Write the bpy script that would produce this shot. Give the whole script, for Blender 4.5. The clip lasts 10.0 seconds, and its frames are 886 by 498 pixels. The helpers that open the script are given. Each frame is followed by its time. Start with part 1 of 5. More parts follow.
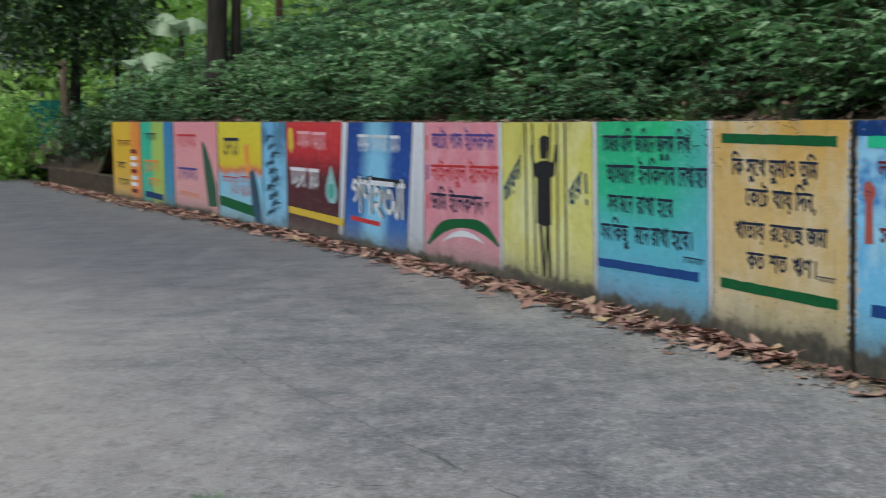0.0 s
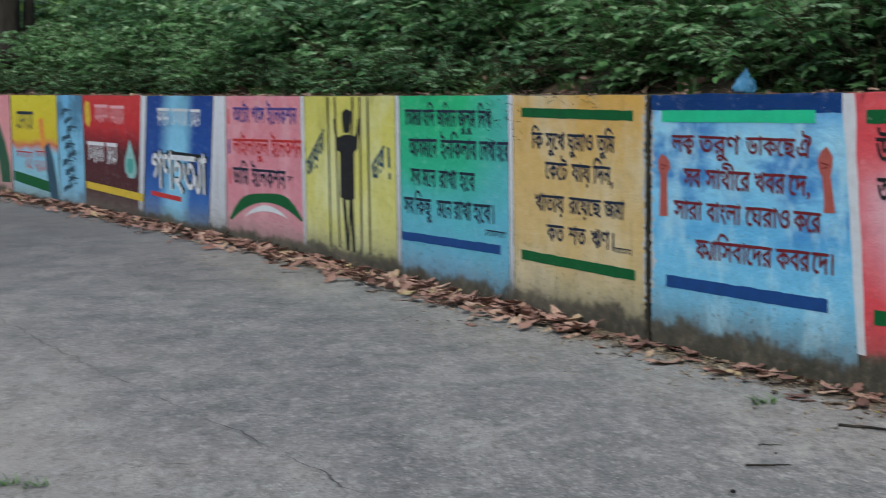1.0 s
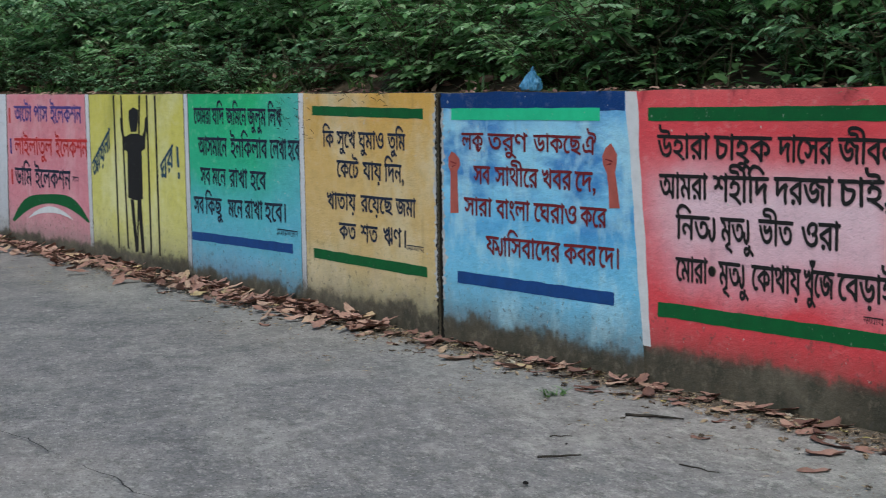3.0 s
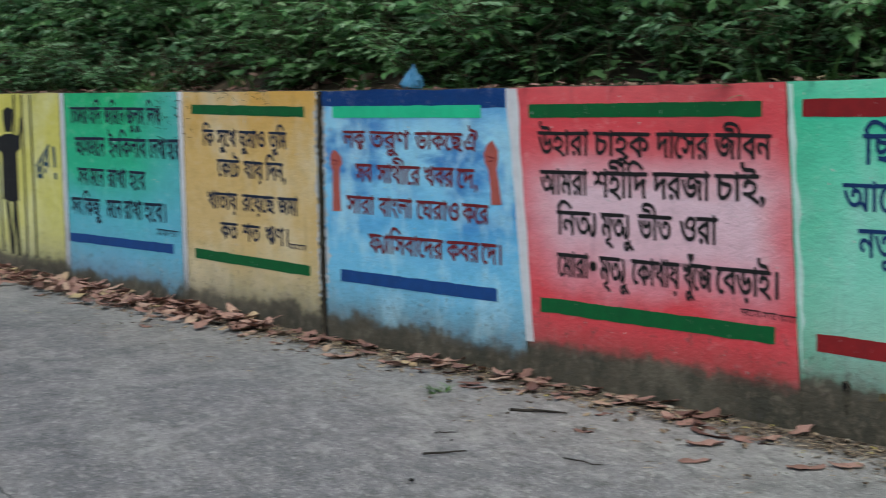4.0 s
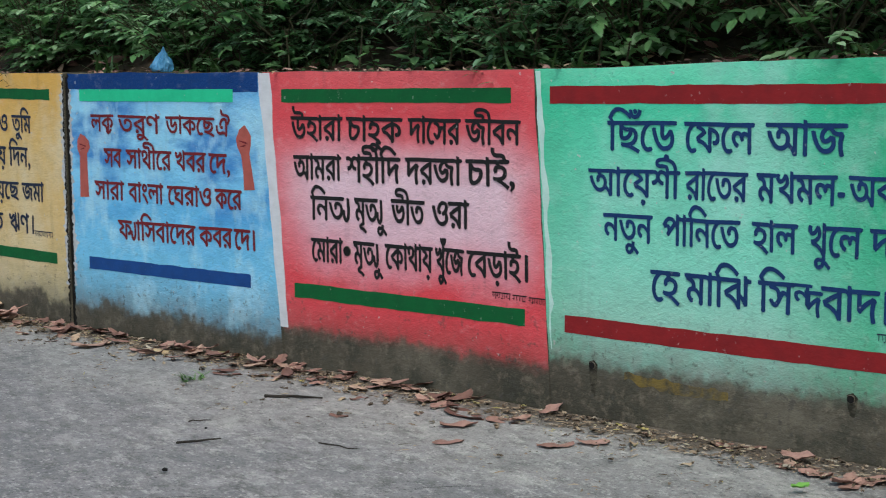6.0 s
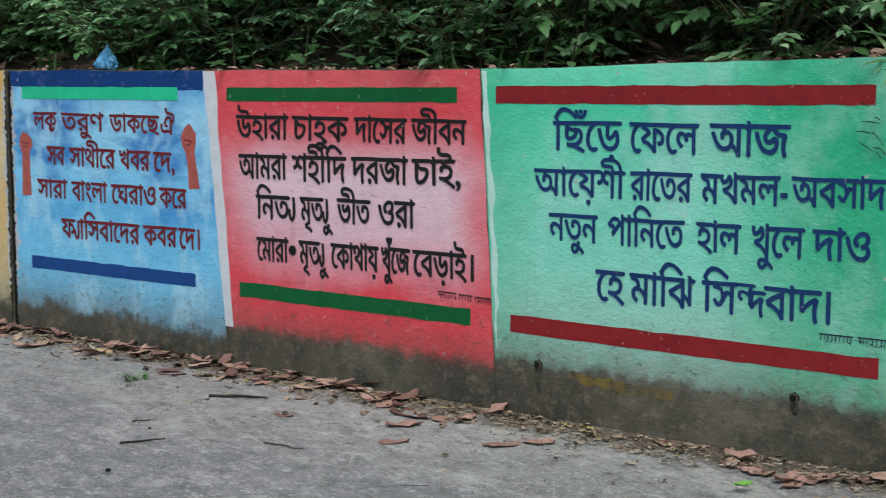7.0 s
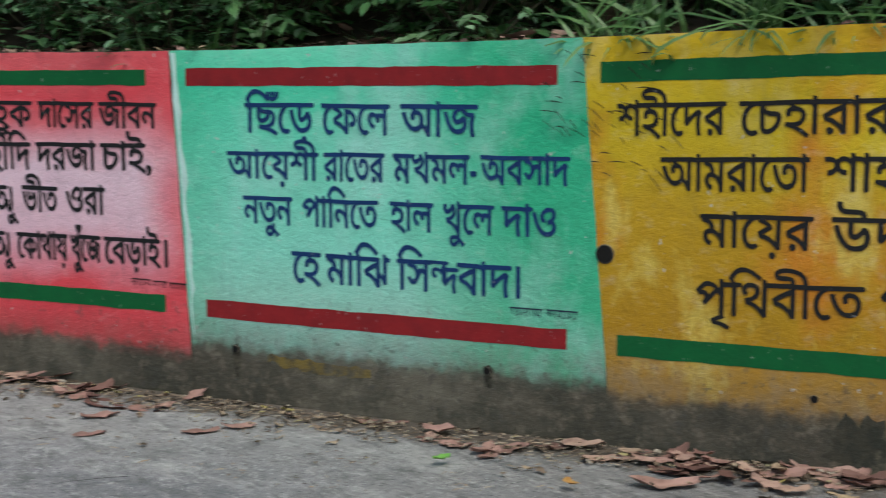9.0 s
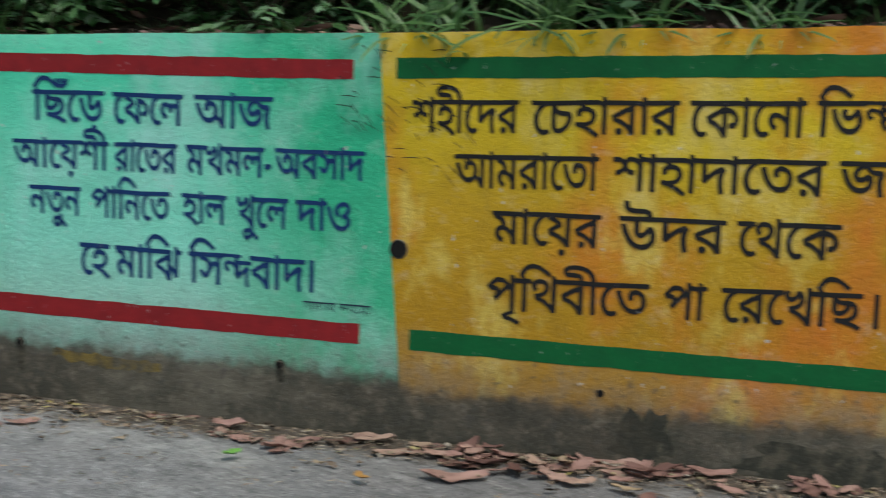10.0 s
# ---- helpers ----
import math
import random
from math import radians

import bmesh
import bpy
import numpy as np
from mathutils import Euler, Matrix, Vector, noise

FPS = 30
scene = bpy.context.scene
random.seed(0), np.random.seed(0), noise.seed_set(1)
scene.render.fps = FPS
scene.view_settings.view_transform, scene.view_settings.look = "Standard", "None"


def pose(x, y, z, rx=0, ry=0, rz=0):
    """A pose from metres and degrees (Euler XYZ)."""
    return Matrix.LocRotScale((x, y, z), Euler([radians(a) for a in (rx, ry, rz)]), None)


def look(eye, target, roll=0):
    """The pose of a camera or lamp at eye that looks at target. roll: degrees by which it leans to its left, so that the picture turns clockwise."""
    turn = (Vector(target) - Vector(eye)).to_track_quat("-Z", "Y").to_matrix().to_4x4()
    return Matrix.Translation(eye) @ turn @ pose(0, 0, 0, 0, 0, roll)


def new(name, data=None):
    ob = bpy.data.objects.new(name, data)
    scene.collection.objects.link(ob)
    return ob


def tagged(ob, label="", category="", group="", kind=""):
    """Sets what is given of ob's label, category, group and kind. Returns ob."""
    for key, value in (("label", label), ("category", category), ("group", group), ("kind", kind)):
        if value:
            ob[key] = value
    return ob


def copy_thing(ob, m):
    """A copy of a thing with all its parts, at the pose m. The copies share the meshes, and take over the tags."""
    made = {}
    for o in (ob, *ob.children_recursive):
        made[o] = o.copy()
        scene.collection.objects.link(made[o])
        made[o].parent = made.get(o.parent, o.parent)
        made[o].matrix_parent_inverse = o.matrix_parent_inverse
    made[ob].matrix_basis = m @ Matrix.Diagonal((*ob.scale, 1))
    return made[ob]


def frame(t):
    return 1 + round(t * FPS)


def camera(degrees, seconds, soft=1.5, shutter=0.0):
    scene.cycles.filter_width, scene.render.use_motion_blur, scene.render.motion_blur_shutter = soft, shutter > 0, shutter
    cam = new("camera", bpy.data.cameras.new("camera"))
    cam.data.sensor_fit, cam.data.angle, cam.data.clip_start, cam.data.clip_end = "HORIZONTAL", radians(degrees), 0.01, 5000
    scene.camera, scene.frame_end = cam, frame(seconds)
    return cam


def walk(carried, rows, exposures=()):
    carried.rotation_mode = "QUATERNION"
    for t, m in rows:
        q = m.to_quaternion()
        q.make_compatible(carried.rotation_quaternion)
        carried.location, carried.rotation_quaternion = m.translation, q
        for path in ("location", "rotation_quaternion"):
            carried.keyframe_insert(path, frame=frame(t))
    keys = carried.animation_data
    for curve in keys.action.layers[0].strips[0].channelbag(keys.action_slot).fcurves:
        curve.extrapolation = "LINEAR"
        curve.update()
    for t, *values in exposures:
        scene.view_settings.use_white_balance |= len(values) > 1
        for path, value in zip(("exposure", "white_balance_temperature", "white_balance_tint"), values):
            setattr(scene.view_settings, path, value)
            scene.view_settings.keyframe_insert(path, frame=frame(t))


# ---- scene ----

# ============ camera: one stand, a slow pan along the wall ============
cam = camera(32.5, 10.0, soft=1.0, shutter=0.6)
EYE = 1.45
ROWS = [
    (0.0, 84.999, 0.996, -0.087),
    (0.5, 84.622, 0.619, -3.918),
    (1.0, 83.909, 0.799, -7.492),
    (1.5, 83.546, 0.803, -10.215),
    (2.0, 83.393, 0.775, -11.888),
    (2.5, 83.578, 0.668, -13.807),
    (2.7, 83.663, 0.680, -14.510),
    (3.8, 83.658, 0.978, -18.391),
    (4.0, 83.580, 0.974, -19.804),
    (4.5, 83.356, 1.073, -23.426),
    (5.0, 83.087, 0.989, -26.174),
    (5.5, 82.921, 0.534, -28.307),
    (5.7, 82.921, 0.440, -28.630),
    (6.8, 82.893, -0.030, -30.560),
    (7.0, 82.893, -0.047, -31.054),
    (7.5, 82.736, 0.094, -32.815),
    (8.0, 82.479, -0.168, -36.086),
    (8.5, 82.251, -0.279, -38.958),
    (9.0, 82.211, 0.036, -42.602),
    (9.5, 82.276, -0.864, -45.861),
    (10.0, 82.109, -1.731, -50.188),
]
EXPOSURES = ((0.0, 0.32, 5990, 1), (1.5, 0.26, 5990, 1), (2.5, 0.24, 5990, 1), (4.5, 0.24, 5990, 1), (5.4, 0.48, 5990, 1), (7.5, 0.46, 5990, 1), (8.5, 0.41, 5990, 1), (10.0, 0.31, 5990, 1))
walk(cam, [(t, pose(0, 0, EYE, rx, ry, rz)) for t, rx, ry, rz in ROWS], EXPOSURES)

# ============ light: overcast daylight ============
SUN_EL, SUN_AZ = 58.0, 200.0
world = bpy.data.worlds.new("world")
scene.world = world
world.use_nodes = True
wn = world.node_tree.nodes
sky = wn.new("ShaderNodeTexSky")
sky.sky_type = "NISHITA"
sky.sun_disc = False
sky.sun_elevation = radians(SUN_EL)
sky.sun_rotation = radians(SUN_AZ)
sky.dust_density = 4.0
sky.air_density = 1.0
world.node_tree.links.new(sky.outputs[0], wn["Background"].inputs[0])
wn["Background"].inputs[1].default_value = 0.12
sun_data = bpy.data.lights.new("sun", "SUN")
sun_data.energy, sun_data.angle, sun_data.color = 1.2, radians(25), (1.0, 0.95, 0.88)
sun = new("sun", sun_data)
az, el = radians(SUN_AZ), radians(SUN_EL)
sun.matrix_world = look((0, 0, 0), (-math.sin(az) * math.cos(el), -math.cos(az) * math.cos(el), -math.sin(el)))


# ============ materials ============
class Nodes:
    """A small wrapper for building node materials."""

    def __init__(self, name):
        self.mat = bpy.data.materials.new(name)
        self.mat.use_nodes = True
        self.t = self.mat.node_tree
        self.b = self.t.nodes["Principled BSDF"]
        self.out = self.t.nodes["Material Output"]
        self.geo = None

    def n(self, kind):
        return self.t.nodes.new(kind)

    def link(self, a, b):
        self.t.links.new(a, b)
        return b

    def put(self, sock, value):
        if isinstance(value, bpy.types.NodeSocket):
            self.link(value, sock)
        elif isinstance(value, (tuple, list)) and len(value) == 3 and len(sock.default_value) == 4:
            sock.default_value = (*value, 1)
        else:
            sock.default_value = value

    def pos(self, scale=(1, 1, 1)):
        c = self.n("ShaderNodeTexCoord")
        m = self.n("ShaderNodeMapping")
        m.inputs["Scale"].default_value = scale
        self.link(c.outputs["Object"], m.inputs[0])
        return m.outputs[0]

    def uv(self):
        c = self.n("ShaderNodeTexCoord")
        s = self.n("ShaderNodeSeparateXYZ")
        self.link(c.outputs["UV"], s.inputs[0])
        return s.outputs[0], s.outputs[1]

    def noise(self, scale, detail=4.0, rough=0.55, vec=None, stretch=None):
        t = self.n("ShaderNodeTexNoise")
        t.inputs["Scale"].default_value = scale
        t.inputs["Detail"].default_value = detail
        t.inputs["Roughness"].default_value = rough
        self.link(vec if vec is not None else self.pos(stretch or (1, 1, 1)), t.inputs["Vector"])
        return t.outputs["Fac"]

    def ramp(self, fac, stops, mode="LINEAR"):
        r = self.n("ShaderNodeValToRGB")
        r.color_ramp.interpolation = mode
        els = r.color_ramp.elements
        while len(els) < len(stops):
            els.new(0.5)
        for e, (p, c) in zip(els, stops):
            e.position = p
            e.color = (c, c, c, 1) if isinstance(c, (int, float)) else (*c, 1)
        self.link(fac, r.inputs[0])
        return r.outputs[0]

    def mix(self, fac, a, b, kind="MIX"):
        m = self.n("ShaderNodeMix")
        m.data_type, m.blend_type = "RGBA", kind
        self.put(m.inputs[0], fac)
        self.put(m.inputs[6], a)
        self.put(m.inputs[7], b)
        return m.outputs[2]

    def math(self, op, a, b=0.0, clamp=False):
        m = self.n("ShaderNodeMath")
        m.operation, m.use_clamp = op, clamp
        self.put(m.inputs[0], a)
        self.put(m.inputs[1], b)
        return m.outputs[0]

    def bump(self, height, strength=0.3, dist=0.01):
        b = self.n("ShaderNodeBump")
        b.inputs["Strength"].default_value = strength
        b.inputs["Distance"].default_value = dist
        self.link(height, b.inputs["Height"])
        self.link(b.outputs[0], self.b.inputs["Normal"])

    def done(self, color, rough=0.8, spec=0.3):
        self.put(self.b.inputs["Base Color"], color)
        self.put(self.b.inputs["Roughness"], rough)
        self.b.inputs["Specular IOR Level"].default_value = spec
        return self.mat


def concrete_color(k):
    big = k.noise(1.3, 5)
    mid = k.noise(7.0, 6, 0.65)
    fine = k.noise(60.0, 4, 0.7)
    col = k.ramp(big, [(0.3, (0.048, 0.042, 0.029)), (0.5, (0.085, 0.074, 0.052)), (0.72, (0.150, 0.132, 0.096))])
    col = k.mix(k.ramp(mid, [(0.44, 0.0), (0.64, 0.75)]), col, (0.036, 0.035, 0.024))
    col = k.mix(k.ramp(k.noise(17.0, 5, 0.75), [(0.52, 0.0), (0.66, 0.65)]), col, (0.19, 0.162, 0.115))
    return k.mix(k.ramp(fine, [(0.48, 0.0), (0.70, 0.22)]), col, (0.16, 0.14, 0.10)), mid, fine


def concrete_mat():
    k = Nodes("dirty_concrete")
    col, mid, fine = concrete_color(k)
    moss = k.ramp(k.noise(3.1, 6, 0.7), [(0.56, 0.0), (0.7, 0.6)])
    col = k.mix(moss, col, (0.05, 0.065, 0.03))
    k.bump(k.math("ADD", mid, fine), 0.5, 0.008)
    return k.done(col, 0.92, 0.2)


def paint_mat(name, stops, blotch=None, across=None, blotch_scale=3.0, dirt=0.15, blotch_at=(0.46, 0.62), rag=0.16, rub=None, blotch_z=None, blotch_stretch=0.7, splash=0.45):
    """Hand-brushed wall paint. stops: colours from the ground (0) to the wall's top (1); across: a second set of stops
    along the panel, mixed in by a soft noise; blotch: a colour rubbed on in patches; dirt: the height at which moisture
    has taken the paint."""
    k = Nodes(name)
    u, v = k.uv()
    wob = k.noise(2.2, 4)
    vw = k.math("ADD", v, k.math("MULTIPLY", k.math("SUBTRACT", wob, 0.5), 0.22))
    col = k.ramp(vw, stops)
    if across:
        uw = k.math("ADD", u, k.math("MULTIPLY", k.math("SUBTRACT", k.noise(3.0, 3), 0.5), 0.16))
        pos, pick = across
        col = k.mix(k.ramp(uw, pick), col, pos)
    if blotch:
        m = k.ramp(k.noise(blotch_scale, 5, 0.6, stretch=(1, 1, blotch_stretch)), [(blotch_at[0], 0.0), (blotch_at[1], 0.85)])
        if blotch_z:
            m = k.math("MULTIPLY", m, k.ramp(vw, blotch_z))
        col = k.mix(m, col, blotch)
    if rub:
        col = k.mix(k.ramp(k.noise(4.2, 6, 0.65, stretch=(1, 1, 0.55)), [(0.51, 0.0), (0.64, 0.85)]), col, rub)
    # brush marks, thin places and small chips
    brush = k.noise(11.0, 6, 0.7, stretch=(1, 1, 1.6))
    col = k.mix(k.ramp(brush, [(0.30, 0.14), (0.5, 0.0)]), col, (0.03, 0.03, 0.03))
    col = k.mix(k.ramp(brush, [(0.55, 0.0), (0.80, 0.22)]), col, (0.75, 0.75, 0.72))
    chips = k.ramp(k.noise(26.0, 3, 0.6), [(0.70, 0.0), (0.73, 0.8)])
    col = k.mix(chips, col, (0.52, 0.50, 0.46))
    runs = k.ramp(k.noise(10.0, 4, 0.6, stretch=(1, 1, 0.12)), [(0.60, 0.0), (0.78, 0.22)])
    col = k.mix(runs, col, (0.05, 0.05, 0.045))
    # grey film of splashed dirt over the lower paint
    film = k.math("MULTIPLY", k.ramp(k.math("ADD", v, k.math("MULTIPLY", k.math("SUBTRACT", k.noise(3.3, 6, 0.65), 0.5), 0.30)), [(max(0.0, dirt), 1.0), (max(0.0, dirt) + 0.17, 0.0)]),
                  k.ramp(k.noise(16.0, 6, 0.7), [(0.36, 0.25 * splash), (0.60, splash)]))
    col = k.mix(film, col, (0.27, 0.26, 0.225))
    # damp, bare foot of the wall with a ragged edge
    conc, mid, fine = concrete_color(k)
    edge = k.math("ADD", k.math("MULTIPLY", k.noise(4.5, 6, 0.65), rag), k.math("MULTIPLY", k.noise(20.0, 4), 0.05))
    low = k.math("SUBTRACT", k.math("ADD", edge, dirt - 0.5 * (rag + 0.05)), v)
    col = k.mix(k.ramp(k.math("MULTIPLY", k.math("ADD", low, 0.10), 4.0), [(0.0, 0.0), (0.28, 0.25), (0.40, 0.92), (0.48, 1.0)]), col, conc)
    spots = k.math("MULTIPLY", k.ramp(k.noise(30.0, 4, 0.7), [(0.58, 0.0), (0.66, 0.8)]),
                   k.ramp(v, [(0.12, 1.0), (0.42, 0.0)]))
    col = k.mix(spots, col, (0.07, 0.065, 0.055))
    pits = k.ramp(k.noise(85.0, 3, 0.6), [(0.30, 0.0), (0.42, 1.0)])
    col = k.mix(k.math("MULTIPLY", k.math("SUBTRACT", 1.0, pits), 0.16), col, (0.04, 0.04, 0.035))
    k.bump(k.math("ADD", k.math("ADD", k.math("MULTIPLY", fine, 0.8), mid), k.math("ADD", k.math("MULTIPLY", brush, 0.5), k.math("MULTIPLY", pits, 0.2))), 0.55, 0.010)
    return k.done(col, 0.68, 0.3)


def ink_mat(name, color, dark=None):
    k = Nodes(name)
    n = k.noise(14.0, 4, 0.6)
    col = k.mix(k.ramp(n, [(0.38, 0.0), (0.7, 0.7)]), color, dark or tuple(c * 0.65 for c in color))
    col = k.mix(k.ramp(k.noise(38.0, 3, 0.7), [(0.66, 0.0), (0.74, 0.5)]), col, (0.45, 0.44, 0.42))
    k.bump(k.math("ADD", n, k.noise(60.0, 3)), 0.35, 0.004)
    return k.done(col, 0.62, 0.3)


def road_mat():
    """Worn asphalt; the first UV is the distance from the wall, where dust and grit gather."""
    k = Nodes("worn_asphalt")
    w, along = k.uv()
    big = k.noise(0.35, 5, 0.6)
    mid = k.noise(2.6, 7, 0.72)
    streak = k.noise(1.7, 7, 0.68, stretch=(1.0, 0.30, 1))
    fine = k.noise(30.0, 6, 0.8)
    grit = k.n("ShaderNodeTexVoronoi")
    grit.inputs["Scale"].default_value = 95.0
    k.link(k.pos(), grit.inputs["Vector"])
    col = k.ramp(big, [(0.3, (0.170, 0.162, 0.168)), (0.7, (0.240, 0.229, 0.228))])
    col = k.mix(k.ramp(mid, [(0.40, 0.75), (0.56, 0.0)]), col, (0.118, 0.119, 0.124))
    col = k.mix(k.ramp(streak, [(0.52, 0.0), (0.70, 0.60)]), col, (0.38, 0.363, 0.336))
    dust = k.math("ADD", k.math("MULTIPLY", w, -0.62), k.math("MULTIPLY", k.noise(1.9, 7, 0.7), 1.25))
    col = k.mix(k.ramp(dust, [(0.0, 0.0), (0.1, 0.25), (0.65, 0.45)]), col, (0.29, 0.275, 0.25))
    col = k.mix(k.ramp(fine, [(0.52, 0.0), (0.70, 0.60)]), col, (0.37, 0.36, 0.345))
    col = k.mix(k.ramp(fine, [(0.32, 0.75), (0.45, 0.0)]), col, (0.065, 0.065, 0.068))
    pale = k.math("MULTIPLY", k.ramp(k.noise(24.0, 6, 0.8, stretch=(1, 0.7, 1)), [(0.55, 0.0), (0.63, 0.75)]), k.ramp(mid, [(0.42, 0.0), (0.56, 1.0)]))
    col = k.mix(pale, col, (0.40, 0.385, 0.36))
    cells = k.n("ShaderNodeTexVoronoi")
    cells.inputs["Scale"].default_value = 62.0
    k.link(k.pos(), cells.inputs["Vector"])
    cs = k.n("ShaderNodeSeparateColor")
    k.link(cells.outputs["Color"], cs.inputs[0])
    stone = k.math("MULTIPLY", k.ramp(cs.outputs[0], [(0.76, 0.0), (0.97, 0.80)]), k.ramp(cells.outputs["Distance"], [(0.25, 1.0), (0.45, 0.0)]))
    col = k.mix(stone, col, (0.46, 0.44, 0.42))
    holes = k.math("MULTIPLY", k.ramp(cs.outputs[1], [(0.68, 0.0), (0.90, 0.95)]), k.ramp(cells.outputs["Distance"], [(0.2, 1.0), (0.45, 0.0)]))
    col = k.mix(holes, col, (0.055, 0.055, 0.058))
    far = k.math("ADD", w, k.math("MULTIPLY", k.noise(0.8, 6, 0.65), 3.4))
    col = k.mix(k.ramp(k.math("MULTIPLY", far, 0.1), [(0.40, 0.0), (0.64, 0.70)]), col, (0.41, 0.365, 0.33))
    # scuffed pale patches and dark pocks
    here = k.ramp(k.math("MULTIPLY", along, 0.03), [(0.46, 0.12), (0.64, 0.45), (0.72, 0.95)])
    smear = k.math("MULTIPLY", k.ramp(k.noise(3.4, 8, 0.78, stretch=(1.0, 0.5, 1)), [(0.53, 0.0), (0.64, 0.50)]), here)
    col = k.mix(smear, col, (0.47, 0.45, 0.415))
    pock = k.math("MULTIPLY", k.ramp(k.noise(11.0, 8, 0.85, stretch=(1.0, 0.45, 1)), [(0.40, 0.85), (0.50, 0.0)]), here)
    col = k.mix(pock, col, (0.085, 0.083, 0.080))
    flake = k.math("MULTIPLY", k.ramp(k.noise(14.0, 8, 0.85, stretch=(0.9, 0.45, 1)), [(0.53, 0.0), (0.61, 0.62)]), here)
    col = k.mix(flake, col, (0.48, 0.46, 0.425))
    # weaker light towards the near end, put in as a darker road tone
    dim_end = k.ramp(k.math("ADD", k.math("MULTIPLY", along, 0.03), k.math("MULTIPLY", k.noise(1.5, 4), 0.06)), [(0.79, 0.0), (0.86, 0.42)])
    col = k.mix(dim_end, col, (0.125, 0.113, 0.098))
    # tree shade on the far stretch, mixed into the asphalt as darker grey
    tree_shade = k.math("ADD", k.math("MULTIPLY", along, 0.05), k.math("MULTIPLY", k.noise(0.9, 5, 0.6), 0.25))
    col = k.mix(k.ramp(tree_shade, [(0.72, 0.62), (1.05, 0.0)]), col, (0.105, 0.105, 0.112))
    verge = k.math("MULTIPLY", k.ramp(k.math("MULTIPLY", along, 0.03), [(0.62, 0.0), (0.69, 0.34), (0.74, 0.40), (0.78, 0.10), (0.82, 0.0)]), k.ramp(k.math("ADD", k.math("MULTIPLY", w, 0.25), k.math("MULTIPLY", k.noise(1.1, 5, 0.6), 0.5)), [(0.30, 0.85), (0.85, 0.25)]))
    col = k.mix(k.math("MULTIPLY", verge, k.ramp(k.noise(13.0, 7, 0.8, stretch=(1.0, 0.6, 1)), [(0.36, 0.25), (0.62, 1.0)])), col, (0.47, 0.445, 0.415))
    near = k.math("ADD", k.math("MULTIPLY", w, -2.6), k.math("MULTIPLY", k.noise(7.0, 6, 0.75), 1.3))
    col = k.mix(k.ramp(near, [(0.0, 0.0), (0.35, 0.85)]), col, (0.085, 0.066, 0.046))
    k.bump(k.math("ADD", k.math("MULTIPLY", grit.outputs["Distance"], 0.6), k.math("ADD", fine, mid)), 0.7, 0.012)
    return k.done(col, 0.97, 0.08)


def soil_mat():
    k = Nodes("leafy_soil")
    mid = k.noise(6.0, 6, 0.7)
    col = k.ramp(mid, [(0.3, (0.036, 0.030, 0.020)), (0.55, (0.080, 0.062, 0.042)), (0.75, (0.16, 0.105, 0.07))])
    k.bump(mid, 0.9, 0.05)
    return k.done(col, 0.95, 0.1)


def leaf_mat(name, dark, mid, light, rough=0.42, thin=0.25, spec=0.5):
    k = Nodes(name)
    g = k.n("ShaderNodeNewGeometry")
    col = k.ramp(g.outputs["Random Per Island"], [(0.0, dark), (0.55, mid), (0.93, light), (1.0, tuple(min(1, c * 1.25) for c in light))])
    oi = k.n("ShaderNodeObjectInfo")
    col = k.mix(k.math("MULTIPLY", oi.outputs["Random"], 0.35), col, dark)
    col = k.mix(k.ramp(k.noise(30.0, 3), [(0.45, 0.0), (0.7, 0.3)]), col, (0.10, 0.10, 0.03))
    m = k.done(col, rough, spec)
    if thin:
        tr = k.n("ShaderNodeBsdfTranslucent")
        k.put(tr.inputs["Color"], col)
        mx = k.n("ShaderNodeMixShader")
        mx.inputs[0].default_value = thin
        k.link(k.b.outputs[0], mx.inputs[1])
        k.link(tr.outputs[0], mx.inputs[2])
        k.link(mx.outputs[0], k.out.inputs[0])
    return m


def dry_leaf_mat():
    k = Nodes("dry_leaf")
    oi = k.n("ShaderNodeObjectInfo")
    g = k.n("ShaderNodeNewGeometry")
    pick = k.math("FRACT", k.math("ADD", oi.outputs["Random"], g.outputs["Random Per Island"]))
    col = k.ramp(pick, [(0.0, (0.11, 0.056, 0.044)), (0.35, (0.23, 0.125, 0.098)), (0.7, (0.36, 0.215, 0.172)), (0.94, (0.40, 0.275, 0.20)), (1.0, (0.40, 0.31, 0.16))])
    col = k.mix(k.ramp(k.noise(25.0, 4), [(0.45, 0.0), (0.7, 0.6)]), col, (0.11, 0.055, 0.04))
    k.bump(k.noise(40.0, 3), 0.5, 0.004)
    return k.done(col, 0.7, 0.3)


def bark_mat(name, a, b):
    k = Nodes(name)
    n = k.noise(5.0, 6, 0.7, stretch=(3, 3, 0.5))
    col = k.ramp(n, [(0.3, a), (0.7, b)])
    k.bump(n, 0.8, 0.03)
    return k.done(col, 0.9, 0.2)


def plain_mat(name, color, rough=0.8, scale=12.0, amount=0.35, spec=0.3):
    k = Nodes(name)
    n = k.noise(scale, 4, 0.6)
    col = k.mix(k.ramp(n, [(0.35, 0.0), (0.7, amount)]), color, tuple(c * 0.5 for c in color))
    k.bump(n, 0.3, 0.005)
    return k.done(col, rough, spec)


